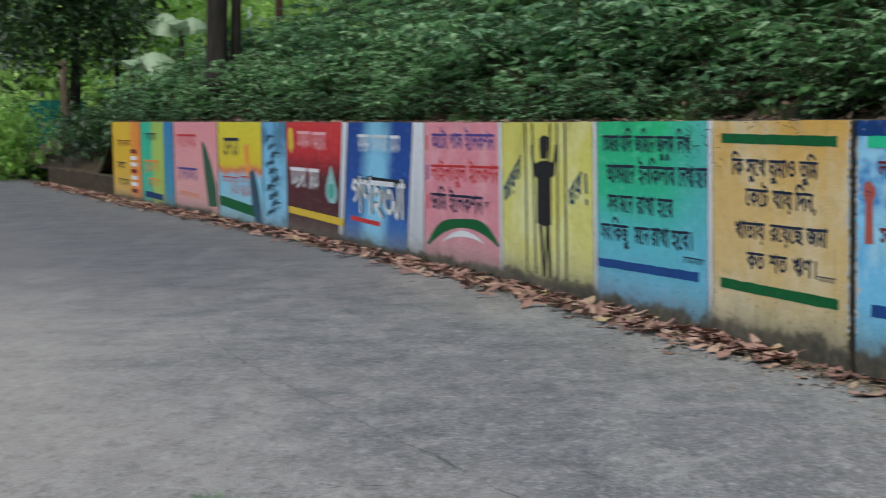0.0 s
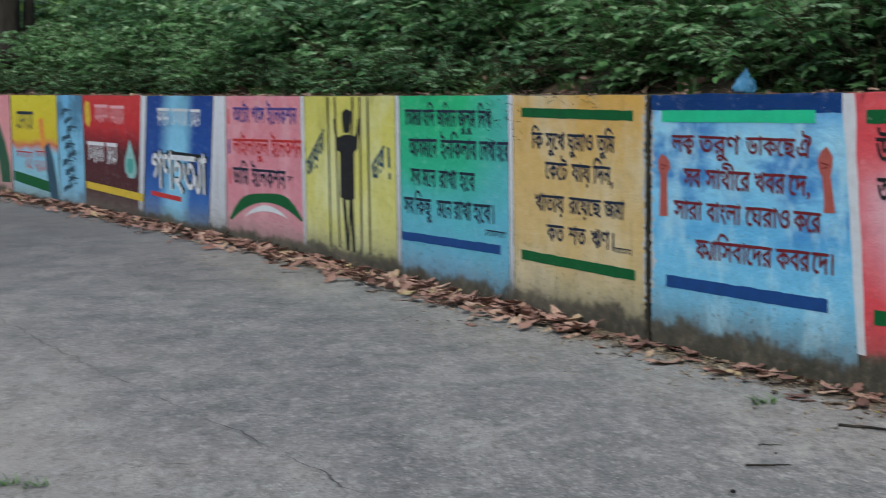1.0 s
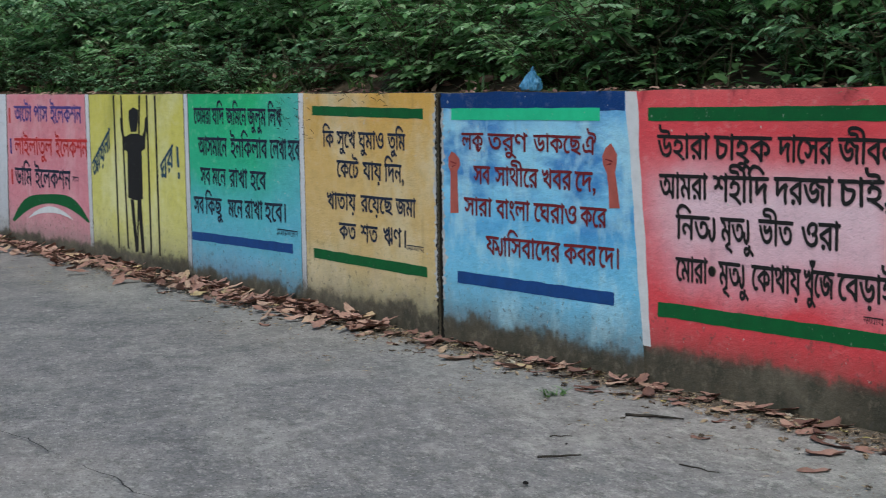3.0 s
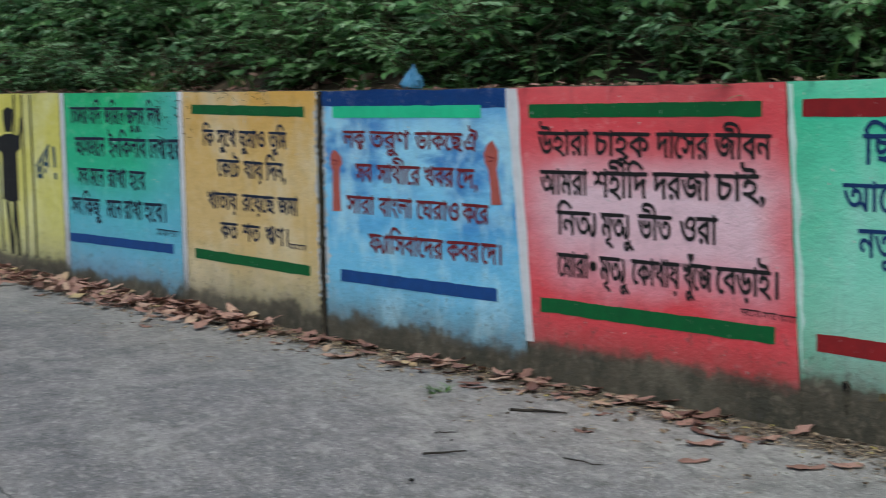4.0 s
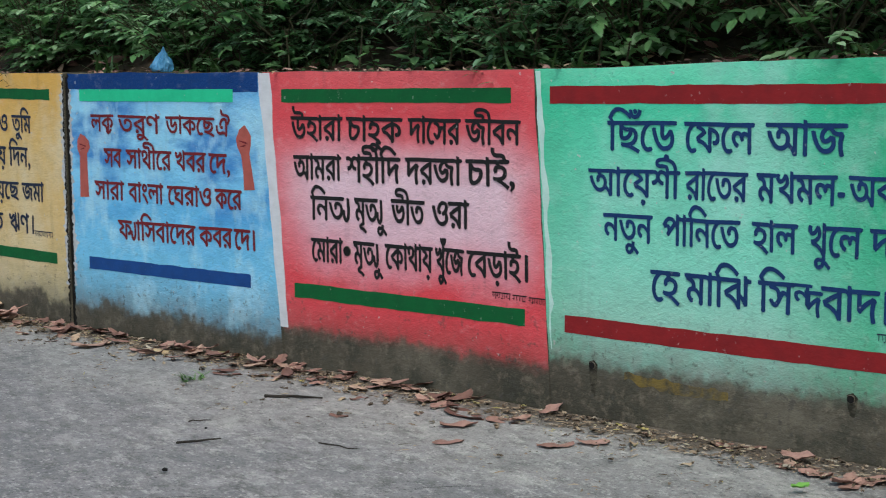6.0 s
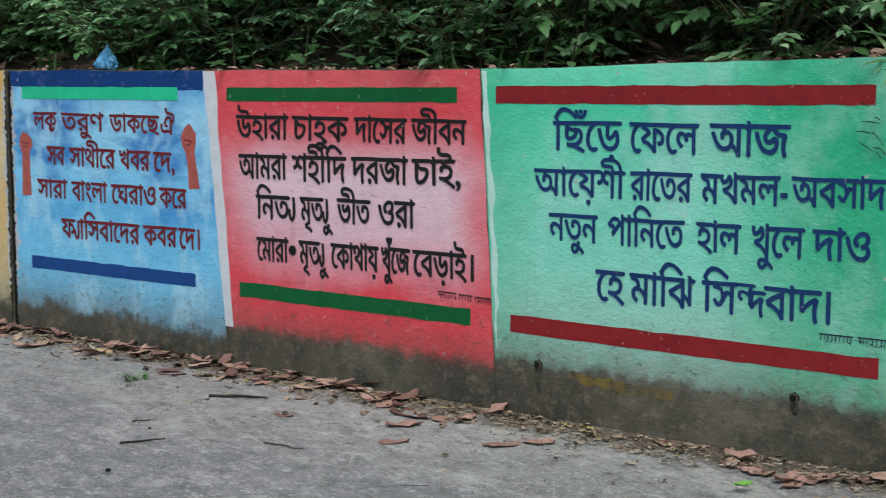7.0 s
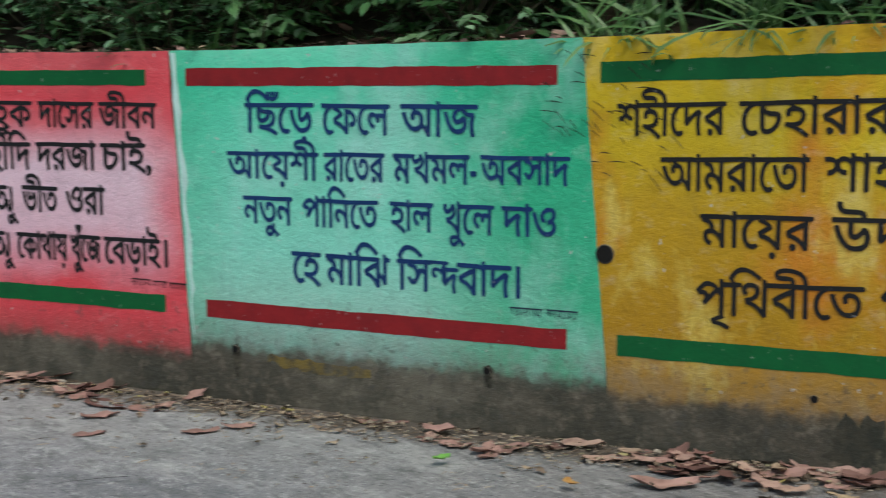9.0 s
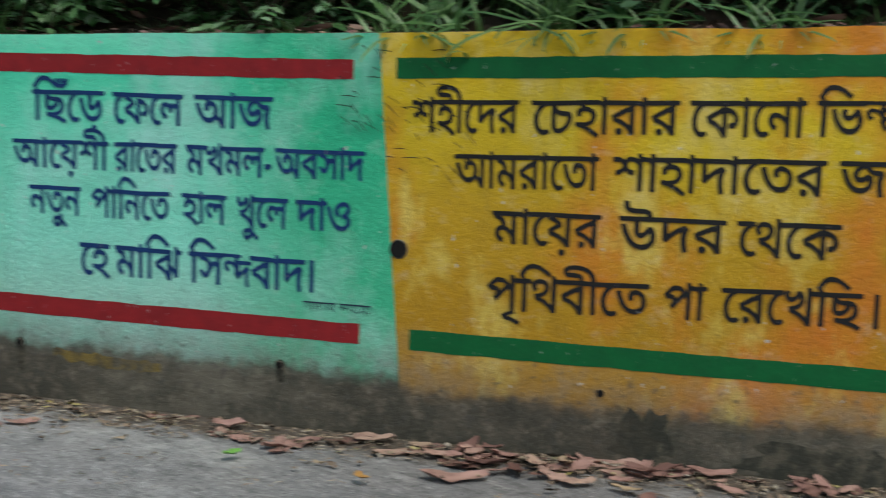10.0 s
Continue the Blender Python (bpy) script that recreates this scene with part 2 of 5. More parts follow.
CONCRETE = concrete_mat()
ROAD = road_mat()
SOIL = soil_mat()
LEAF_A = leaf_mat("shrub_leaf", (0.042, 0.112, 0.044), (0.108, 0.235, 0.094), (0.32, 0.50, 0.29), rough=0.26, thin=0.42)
LEAF_B = leaf_mat("broad_leaf", (0.052, 0.135, 0.036), (0.135, 0.29, 0.082), (0.28, 0.46, 0.16), rough=0.36, thin=0.35)
# lit copy of the shrub leaf: stronger daylight is put into its colours
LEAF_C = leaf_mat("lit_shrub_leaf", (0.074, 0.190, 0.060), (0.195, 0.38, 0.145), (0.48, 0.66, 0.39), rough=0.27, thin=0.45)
# sunlight on the far growth is put into this leaf colour
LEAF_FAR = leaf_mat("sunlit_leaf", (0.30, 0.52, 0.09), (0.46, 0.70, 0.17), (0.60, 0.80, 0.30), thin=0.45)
# its shaded counterpart: the gloom of crowns and woods is in the colour
LEAF_DARK = leaf_mat("shaded_leaf", (0.014, 0.038, 0.013), (0.036, 0.086, 0.026), (0.085, 0.17, 0.055))
GRASS = leaf_mat("grass_blade", (0.045, 0.110, 0.026), (0.10, 0.21, 0.055), (0.21, 0.34, 0.12), thin=0.35)
BANANA = leaf_mat("banana_leaf", (0.30, 0.44, 0.24), (0.42, 0.55, 0.34), (0.55, 0.66, 0.46), thin=0.35)
DRY = dry_leaf_mat()
BARK = bark_mat("dark_bark", (0.012, 0.010, 0.008), (0.05, 0.042, 0.034))
BARK_RED = bark_mat("reddish_bark", (0.06, 0.03, 0.02), (0.16, 0.085, 0.06))
STEM = bark_mat("shrub_stem", (0.03, 0.028, 0.015), (0.08, 0.075, 0.04))
CRACK = plain_mat("crack_fill", (0.030, 0.029, 0.027), 0.95)
HOLE_DARK = plain_mat("dark_hole", (0.008, 0.007, 0.006), 0.95)
PIPE = plain_mat("stained_pipe", (0.10, 0.085, 0.06), 0.7)
BAG = plain_mat("blue_plastic", (0.10, 0.31, 0.54), 0.35, 6.0, 0.3, 0.5)
TEAL = plain_mat("teal_sheet", (0.02, 0.15, 0.12), 0.6, 3.0)
TIMBER = bark_mat("weathered_post", (0.12, 0.08, 0.06), (0.28, 0.20, 0.15))


# ============ mesh helpers ============
def mesh_from(name, verts, faces, material, smooth=False, uvs=None):
    me = bpy.data.meshes.new(name)
    me.from_pydata([tuple(v) for v in verts], [], faces)
    me.materials.append(material)
    if uvs is not None:
        layer = me.uv_layers.new(name="UVMap")
        idx = np.empty(len(me.loops), dtype=np.int32)
        me.loops.foreach_get("vertex_index", idx)
        layer.data.foreach_set("uv", np.asarray(uvs, dtype=np.float32)[idx].ravel())
    if smooth:
        me.polygons.foreach_set("use_smooth", [True] * len(me.polygons))
    me.update()
    return me


def part(name, data, parent, label=""):
    """A mesh as one part under its thing."""
    ob = new(name, data)
    ob.parent = parent
    if label:
        tagged(ob, label)
    return ob


def tube(points, radii, sides=8):
    """Verts and faces of a tapered tube along points, capped."""
    verts, faces = [], []
    for i, p in enumerate(points):
        a, b = Vector(points[max(i - 1, 0)]), Vector(points[min(i + 1, len(points) - 1)])
        q = (b - a).to_track_quat("Z", "Y")
        for s in range(sides):
            w = 2 * math.pi * s / sides
            verts.append(Vector(p) + q @ Vector((math.cos(w), math.sin(w), 0)) * radii[i])
    for i in range(len(points) - 1):
        for s in range(sides):
            s2 = (s + 1) % sides
            faces.append((i * sides + s, i * sides + s2, (i + 1) * sides + s2, (i + 1) * sides + s))
    faces.append(tuple(range(sides))[::-1])
    faces.append(tuple((len(points) - 1) * sides + s for s in range(sides)))
    return verts, faces


def join(pieces):
    verts, faces = [], []
    for v, f in pieces:
        o = len(verts)
        verts += list(v)
        faces += [tuple(i + o for i in q) for q in f]
    return verts, faces


# ============ the wall's line ============
from mathutils.geometry import delaunay_2d_cdt

LINE = (1.56155415e-05, -1.02677017e-03, 2.06856325e-02, -5.31383556e-01, 5.66947543)
SLOPE = np.polyder(LINE)


def line_x(y):
    c = np.clip(y, 2.2, 27.5)
    return np.polyval(LINE, c) + (y - c) * np.polyval(SLOPE, c)


_ys = np.arange(60.0, -9.0, -0.02)
_xs = line_x(_ys)
_s = np.concatenate([[0], np.cumsum(np.hypot(np.diff(_xs), np.diff(_ys)))])
_s = _s - np.interp(-27.56, -_ys, _s)


def plan(u):
    """Place and road-side normal at u metres along the wall."""
    y = np.interp(u, _s, _ys)
    x = float(line_x(y))
    k = float(np.polyval(SLOPE, np.clip(y, 2.2, 27.5)))
    d = Vector((-k, -1.0)).normalized()
    return Vector((x, float(y))), Vector((d.y, -d.x))


def on_wall(u, z, off=0.0):
    p, n = plan(u)
    return Vector((p.x + n.x * off, p.y + n.y * off, z))


TOP_U = (-12.0, -1.0, 6.8, 12.0, 16.0, 21.0, 22.6, 24.2, 25.05, 25.86, 26.7, 27.5, 33.0)
TOP_Z = (1.45, 1.45, 1.42, 1.40, 1.39, 1.392, 1.40, 1.413, 1.441, 1.463, 1.50, 1.53, 1.60)


def top_z(u):
    return float(np.interp(u, TOP_U, TOP_Z)) + 0.006 * noise.noise((u * 2.3, 0, 3)) + 0.004 * noise.noise((u * 9.0, 5, 1))


# ============ ground ============
def build_ground():
    g = tagged(new("ground", mesh_from("ground", [(-900, -900, -0.03), (900, -900, -0.03), (900, 900, -0.03), (-900, 900, -0.03)], [(0, 1, 2, 3)], SOIL)),
               "dark earth under the roadside woods", "ground", kind="structure")
    # road: from the wall's foot across, bending away with the wall
    verts, faces, uvs = [], [], []
    us = np.arange(-16.0, 33.0, 0.25)
    ws = (-0.05, 0.06, 0.16, 0.3, 0.5, 0.8, 1.2, 1.6, 2.6, 4.0, 5.6, 7.4, 9.0)
    for u in us:
        for w in ws:
            p = on_wall(u, 0.0, w)
            rise = 0.012 * max(0.0, 1 - w / 0.35) * (1 + noise.noise((u * 3, w * 6, 1)))
            verts.append((p.x, p.y, 0.012 * noise.noise((p.x * 0.4, p.y * 0.4, 0)) + 0.004 + rise))
            uvs.append((w, u))
    m = len(ws)
    for i in range(len(us) - 1):
        for j in range(m - 1):
            faces.append((i * m + j, i * m + j + 1, (i + 1) * m + j + 1, (i + 1) * m + j))
    tagged(new("road", mesh_from("road", verts, faces, ROAD, True, uvs)), "worn grey asphalt road, dusty along the wall, with pale patches", "road", kind="structure")


def build_bank():
    """The slope behind the wall, level with its top and rising away."""
    verts, faces = [], []
    us = np.arange(-26.0, 34.0, 0.5)
    offs = (0.12, 0.35, 0.8, 1.5, 2.5, 4.0, 6.0, 9.0, 14.0, 22.0)
    for u in us:
        start = top_z(u) - 0.06 if u > -1.2 else max(0.35, 1.39 + (u + 1.2) * 0.5)
        for o in offs:
            p = on_wall(u, 0, -o)
            z = start + bank_rise(o) + 0.10 * noise.noise((p.x * 0.9, p.y * 0.9, 4)) * min(1, o)
            verts.append((p.x, p.y, z))
    m = len(offs)
    for i in range(len(us) - 1):
        for j in range(m - 1):
            faces.append((i * m + j, (i + 1) * m + j, (i + 1) * m + j + 1, i * m + j + 1))
    tagged(new("bank", mesh_from("bank", verts, faces, SOIL, True)), "dark earth bank littered with dead leaves, behind the wall", "bank", kind="structure")


def bank_rise(o):
    return 0.55 * max(0, o - 0.3) if o < 6 else 3.135 + 0.22 * (o - 6)


# ============ the wall ============
def wall_run(name, u0, u1, top, label, thick=0.24):
    us = list(np.linspace(u0, u1, max(2, int((u1 - u0) / 0.12))))
    verts, faces = [], []
    prof = 5
    for u in us:
        t = top(u)
        for off, z in ((0.0, -0.1), (0.0, t - 0.012), (-0.012, t), (-thick, t), (-thick, -0.1)):
            verts.append(on_wall(u, z, off))
    for i in range(len(us) - 1):
        for j in range(prof - 1):
            faces.append((i * prof + j, i * prof + j + 1, (i + 1) * prof + j + 1, (i + 1) * prof + j))
    faces.append(tuple(range(prof))[::-1])
    faces.append(tuple((len(us) - 1) * prof + j for j in range(prof)))
    return tagged(new(name, mesh_from(name, verts, faces, CONCRETE)), label, "wall", kind="structure")


def panel(wall, u0, u1, z0, material, label, z1=None, ragged=0.02, name="painted_panel", off=0.0012, tilt0=0.0, tilt1=0.0):
    """A painted field on the wall, from z0 to the wall's top, with hand-drawn edges."""
    nu, nz = max(3, int((u1 - u0) / 0.06)), 18
    verts, faces, uvs = [], [], []
    for i in range(nu + 1):
        for j in range(nz + 1):
            s, t = i / nu, j / nz
            u = u0 + s * (u1 - u0)
            zt = (top_z(u) - 0.002) if z1 is None else z1
            zb = z0 + ragged * noise.noise((u * 5.0, z0, 7)) + 0.5 * ragged * noise.noise((u * 19.0, z0, 2))
            z = zb + t * (zt - zb)
            u += ((1 - s) * tilt0 + s * tilt1) * (1 - z / 1.4)
            if i in (0, nu):
                u += 0.006 * noise.noise((z * 6, u0, i)) + 0.003 * noise.noise((z * 25, u0, i))
            verts.append(on_wall(u, z, off))
            uvs.append((s, z / 1.4))
    for i in range(nu):
        for j in range(nz):
            a = i * (nz + 1) + j
            faces.append((a, a + 1, a + nz + 2, a + nz + 1))
    return part(name, mesh_from(name, verts, faces, material, uvs=uvs), wall, label)


def stripe(parent, u0, z0, u1, z1, thick, material, name="painted_bar", label="", off=0.0026, wob=0.004, slant=0.0):
    """A brushed bar whose upper edge runs from (u0, z0) to (u1, z1)."""
    n = max(4, int(abs(u1 - u0) / 0.03))
    verts, faces = [], []
    for i in range(n + 1):
        s = i / n
        u, z = u0 + s * (u1 - u0), z0 + s * (z1 - z0)
        a = wob * noise.noise((u * 9, z * 3, 1)) + 0.4 * wob * noise.noise((u * 40, z, 3))
        b = wob * noise.noise((u * 9, z * 3, 8)) + 0.4 * wob * noise.noise((u * 40, z, 5))
        verts += [on_wall(u, z + a, off), on_wall(u + slant, z - thick + b, off)]
    for i in range(n):
        faces.append((2 * i, 2 * i + 1, 2 * i + 3, 2 * i + 2))
    return part(name, mesh_from(name, verts, faces, material), parent, label)


def shape(parent, name, outline, material, label="", off=0.0026):
    """A painted shape from an outline in (u, z), filled as a fan round its middle."""
    c = (sum(p[0] for p in outline) / len(outline), sum(p[1] for p in outline) / len(outline))
    verts = [on_wall(*c, off)] + [on_wall(u, z, off) for u, z in outline]
    n = len(outline)
    faces = [(0, 1 + i, 1 + (i + 1) % n) for i in range(n)]
    return part(name, mesh_from(name, verts, faces, material), parent, label)


def band(parent, name, lower, upper, material, label="", off=0.0026):
    """A painted band between two rows of (u, z)."""
    n = len(lower)
    verts = [on_wall(u, z, off) for u, z in lower] + [on_wall(u, z, off) for u, z in upper]
    faces = [(i, i + 1, n + i + 1, n + i) for i in range(n - 1)]
    return part(name, mesh_from(name, verts, faces, material), parent, label)


# ============ lettering ============
HEAD = 0.62
PRE = "\u09bf\u09c7\u09c8"
VIRAMA = "\u09cd"
_glyph_curve = bpy.data.curves.new("lettering", "FONT")
_glyph_curve.resolution_u = 3
_glyph_curve.fill_mode = "NONE"
_glyph_ob = bpy.data.objects.new("lettering", _glyph_curve)


def glyphs(text):
    """Points and triangles of a word in the built-in font, filled by winding so that crossing strokes stay whole."""
    scene.collection.objects.link(_glyph_ob)
    _glyph_curve.body = text
    bpy.context.view_layer.update()
    me = bpy.data.meshes.new_from_object(_glyph_ob.evaluated_get(bpy.context.evaluated_depsgraph_get()))
    co = np.empty(len(me.vertices) * 3)
    me.vertices.foreach_get("co", co)
    pts = co.reshape(-1, 3)[:, :2].copy()
    links = {}
    for e in me.edges:
        i, j = e.vertices
        links.setdefault(i, []).append(j)
        links.setdefault(j, []).append(i)
    bpy.data.meshes.remove(me)
    scene.collection.objects.unlink(_glyph_ob)
    edges, seen = [], set()
    for start in range(len(pts)):
        if start in seen or start not in links:
            continue
        # each outline keeps the order of its points
        loop, cur = [start], start
        seen.add(start)
        while True:
            nxt = [j for j in sorted(links[cur]) if j not in seen]
            if not nxt:
                break
            cur = nxt[0]
            seen.add(cur)
            loop.append(cur)
        edges += list(zip(loop, loop[1:] + loop[:1]))
    if not edges:
        return np.zeros((0, 2)), []
    v, _, f, *_ = delaunay_2d_cdt([Vector(q) for q in pts], edges, [], 0, 1e-5)
    v = np.array([(q[0], q[1]) for q in v])
    tri = np.array([t for t in f if len(t) == 3])
    mid = v[tri].mean(axis=1)
    a, b = pts[[e[0] for e in edges]], pts[[e[1] for e in edges]]
    up = (a[None, :, 1] <= mid[:, 1:2]) & (b[None, :, 1] > mid[:, 1:2])
    down = (a[None, :, 1] > mid[:, 1:2]) & (b[None, :, 1] <= mid[:, 1:2])
    side = (b[None, :, 0] - a[None, :, 0]) * (mid[:, 1:2] - a[None, :, 1]) - (mid[:, 0:1] - a[None, :, 0]) * (b[None, :, 1] - a[None, :, 1])
    wind = (up & (side > 0)).sum(1) - (down & (side < 0)).sum(1)
    return v, [tuple(int(i) for i in t) for t in tri[wind != 0]]


def clusters(word):
    """The word's letters in the order in which they are written, with joined letters marked."""
    out, i = [], 0
    while i < len(word):
        base, i = word[i], i + 1
        joined = []
        while i + 1 < len(word) and word[i] == VIRAMA:
            joined.append(word[i + 1])
            i += 2
        marks = ""
        while i < len(word) and "\u0981" <= word[i] <= "\u09d7" and (word[i] in "\u0981\u0982\u0983\u09bc\u09d7" or "\u09be" <= word[i] <= "\u09cc"):
            marks += word[i]
            i += 1
        marks = marks.replace("\u09cb", "\u09c7\u09be").replace("\u09cc", "\u09c7\u09d7")
        before = "".join(c for c in marks if c in PRE)
        after = "".join(c for c in marks if c not in PRE)
        low = "".join(c for c in after if c in "\u09c1\u09c2\u09c3\u0981")
        after = "".join(c for c in after if c not in low)
        if base == "\u0995" and joined[:1] == ["\u09b7"]:
            out.append(("k", before + base + low))
            joined = joined[1:]
        elif joined and joined[0] != "\u09af":
            out.append(("h", before + base))
        else:
            out.append(("n", before + base + ("" if joined else low)))
        for k, j in enumerate(joined):
            out.append(("y" if j == "\u09af" else "s", j + (low if k == len(joined) - 1 and j != "\u09af" else "")))
            if j == "\u09af" and low:
                out.append(("u", low))
        if after:
            out.append(("n", after))
    merged = []
    for kind, s in out:
        if merged and kind == "n" == merged[-1][0]:
            merged[-1] = ("n", merged[-1][1] + s)
        else:
            merged.append((kind, s))
    return merged


def brush_stroke(points, width):
    """One stroke of a letter as a strip along points, thinner at its end."""
    pts = [Vector(q) for q in points]
    co, n = [], len(pts)
    for i, q in enumerate(pts):
        d = (pts[min(i + 1, n - 1)] - pts[max(i - 1, 0)]).normalized()
        w = width * (0.5 if 0 < i < n - 1 else 0.42)
        co += [(q.x - d.y * w, q.y + d.x * w), (q.x + d.y * w, q.y - d.x * w)]
    return np.array(co), [(2 * i, 2 * i + 1, 2 * i + 3, 2 * i + 2) for i in range(n - 1)]


YA_SIGN = ((0.03, 0.30), (0.035, 0.17), (0.08, 0.06), (0.16, 0.02), (0.23, 0.08), (0.255, 0.20), (0.25, 0.40), (0.22, 0.60))
KSHA_FOOT = ((-0.10, 0.16), (-0.19, 0.10), (-0.19, 0.00), (-0.10, -0.06), (0.02, -0.02), (0.10, 0.08))


def word_mesh(word):
    x, vs, fs, o = 0.0, [], [], 0
    for kind, s in clusters(word):
        co, faces = glyphs(s)
        if not len(co):
            continue
        if kind == "y":
            co, faces = brush_stroke(YA_SIGN, 0.085)
            co[:, 0] += x - 0.02
            x = co[:, 0].max() + 0.03
        elif kind == "u":
            co[:, 0] = co[:, 0] - co[:, 0].min() + x - 0.30
            co[:, 1] = co[:, 1] - 0.04
        elif kind == "s":
            co[:, 0] = (co[:, 0] - co[:, 0].min()) * 0.74 + x - 0.16
            co[:, 1] = (co[:, 1] - HEAD) * 0.80 + 0.50
            x = co[:, 0].max() - 0.012
        elif kind == "h":
            co[:, 0] = (co[:, 0] - max(0.0, co[:, 0].min())) * 0.80 + x
            co[:, 1] = (co[:, 1] - HEAD) * 0.66 + HEAD
            x = co[:, 0].max() - 0.012
        elif kind == "k":
            co[:, 0] += x - max(0.0, co[:, 0].min())
            x = co[:, 0].max() - 0.012
            foot, strip = brush_stroke(KSHA_FOOT, 0.07)
            foot[:, 0] += x - 0.26
            faces = list(faces) + [tuple(i + len(co) for i in f) for f in strip]
            co = np.concatenate([co, foot])
        else:
            co[:, 0] += x - max(0.0, co[:, 0].min())
            x = co[:, 0].max() - 0.012
        vs.append(co)
        fs += [tuple(i + o for i in f) for f in faces]
        o += len(co)
    return np.concatenate(vs), fs, x


def lettering(parent, words, u0, z0, u1, z1, h, ink, bold=0.028):
    """A painted line of writing: its head stroke runs from (u0, z0) to (u1, z1), h is the letters' height under it; words: each with its reach along the wall."""
    us, zs, fs, o = [], [], [], 0
    for word, a, b in words:
        co, faces, w = word_mesh(word)
        lo, hi = co[:, 0].min(), co[:, 0].max()
        if word in "\u0964-":
            a, b = (a, b) if word == "-" else (0.5 * (a + b) - 0.05 * h, 0.5 * (a + b) + 0.05 * h)
        uu = a + (co[:, 0] - lo) / max(hi - lo, 1e-6) * (b - a)
        # each word leans and swells a little, as a painter's does
        tall = h * (1 + 0.05 * noise.noise((a * 3.1, z0 * 5, 1)))
        us.append(uu + 0.05 * (co[:, 1] - HEAD) * h * noise.noise((a * 2.3, z0, 6)))
        zs.append(z0 + (uu - u0) / (u1 - u0) * (z1 - z0) + (co[:, 1] - HEAD) * tall / HEAD)
        fs += [tuple(i + o for i in f) for f in faces]
        o += len(co)
    u, z = np.concatenate(us), np.concatenate(zs)
    verts, faces = [], []
    # the brush goes over each stroke three times, a little beside the last
    for k, (du, dz) in enumerate(((-1, 0.3), (1, -0.2), (0.1, -1))):
        o = len(verts)
        for a, b in zip(u, z):
            jog = 0.0035 * noise.noise((a * 7, b * 7, 2))
            verts.append(on_wall(a + 0.6 * jog + du * bold * h, b + jog + dz * bold * h, 0.0034 + 0.0005 * k))
        faces += [tuple(i + o for i in f) for f in fs]
    return part("lettering", mesh_from("lettering", verts, faces, ink), parent)


def verse(parent, lines, ink, bold):
    """Lines of writing: both ends of the head stroke, the letters' height, and the words."""
    for u0, z0, u1, z1, h, words in lines:
        lettering(parent, words, u0, z0, u1, z1, h, ink, bold)


def scribble(parent, u0, z0, u1, z1, h, ink, words=3, seed=1, head=True, tick=0.4):
    """A line of writing that cannot be read: plain bars of its size, word by word."""
    rng = random.Random(seed)
    pieces_v, pieces_f = [], []

    def bar(a, b, top, bottom):
        o = len(pieces_v)
        for u, z in ((a, top), (a, bottom), (b, bottom), (b, top)):
            pieces_v.append(on_wall(u, z, 0.0036))
        pieces_f.append((o, o + 1, o + 2, o + 3))

    cuts = [0.0]
    for _ in range(words):
        cuts.append(cuts[-1] + rng.uniform(0.7, 1.3))
    for k in range(words):
        a = u0 + (u1 - u0) * cuts[k] / cuts[-1]
        b = u0 + (u1 - u0) * (cuts[k + 1] - 0.14) / cuts[-1]
        za = z0 + (z1 - z0) * cuts[k] / cuts[-1]
        if head:
            bar(a, b, za, za - h * 0.16)
        n = max(2, int((b - a) / (h * tick)))
        for i in range(n):
            c = a + (b - a) * (i + 0.25 + 0.3 * rng.random()) / n
            w = h * rng.uniform(0.07, 0.13)
            bar(c, c + w, za - h * (0.17 if head else 0.0), za - h * rng.uniform(0.7, 1.0))
            if rng.random() < 0.7:
                q = za - h * rng.uniform(0.35, 0.85)
                bar(c - (b - a) / n * 0.45, c - 0.001, q, q - h * 0.13)
    return part("lettering", mesh_from("lettering", pieces_v, pieces_f, ink), parent)


def weep_hole(parent, u, z, r, label="", lip=True):
    """A drain hole: a flat near-black disc for its shaded bore, with a thin stained rim."""
    verts, faces = [], []
    n = 18
    rings = ((r * 1.10, 0.0030), (r * 1.03, 0.006), (r * 0.97, 0.006), (r * 0.86, 0.0045))
    for rr, off in rings:
        for i in range(n):
            w = 2 * math.pi * i / n
            verts.append(on_wall(u + rr * math.cos(w) * (1 + 0.05 * noise.noise((i, u, 0))), z + rr * math.sin(w), off))
    for k in range(len(rings) - 1):
        for i in range(n):
            j = (i + 1) % n
            faces.append((k * n + i, k * n + j, (k + 1) * n + j, (k + 1) * n + i))
    rim = part("weep_hole", mesh_from("weep_hole", verts, faces, PIPE), parent, label)
    out = [(u + r * 0.98 * math.cos(2 * math.pi * i / n), z + r * 0.98 * math.sin(2 * math.pi * i / n)) for i in range(n)]
    # the bore's shade is this disc's colour; nothing is cut into the wall
    shape(rim, "opening", out, HOLE_DARK, off=0.0068 if lip else 0.0080)
    return rim


# ============ build: ground and wall ============
build_ground()
build_bank()
JOINT = 20.962
wall_far = wall_run("wall_far", -1.0, JOINT - 0.018, top_z, "low concrete roadside wall painted with bright mural panels")
wall_near = wall_run("wall_near", JOINT + 0.018, 32.0, lambda u: top_z(u), "low concrete roadside wall with large painted verses")
wall_low = wall_run("wall_low", -9.0, -1.02, lambda u: 0.42 + 0.05 * noise.noise((u * 2, 0, 0)), "low mossy bare wall at the end of the mural")
wall_low.data.materials[0] = SOIL
# near-black sheet for the shade inside the open joint between the two runs
jt = [i / 170 for i in range(171)]
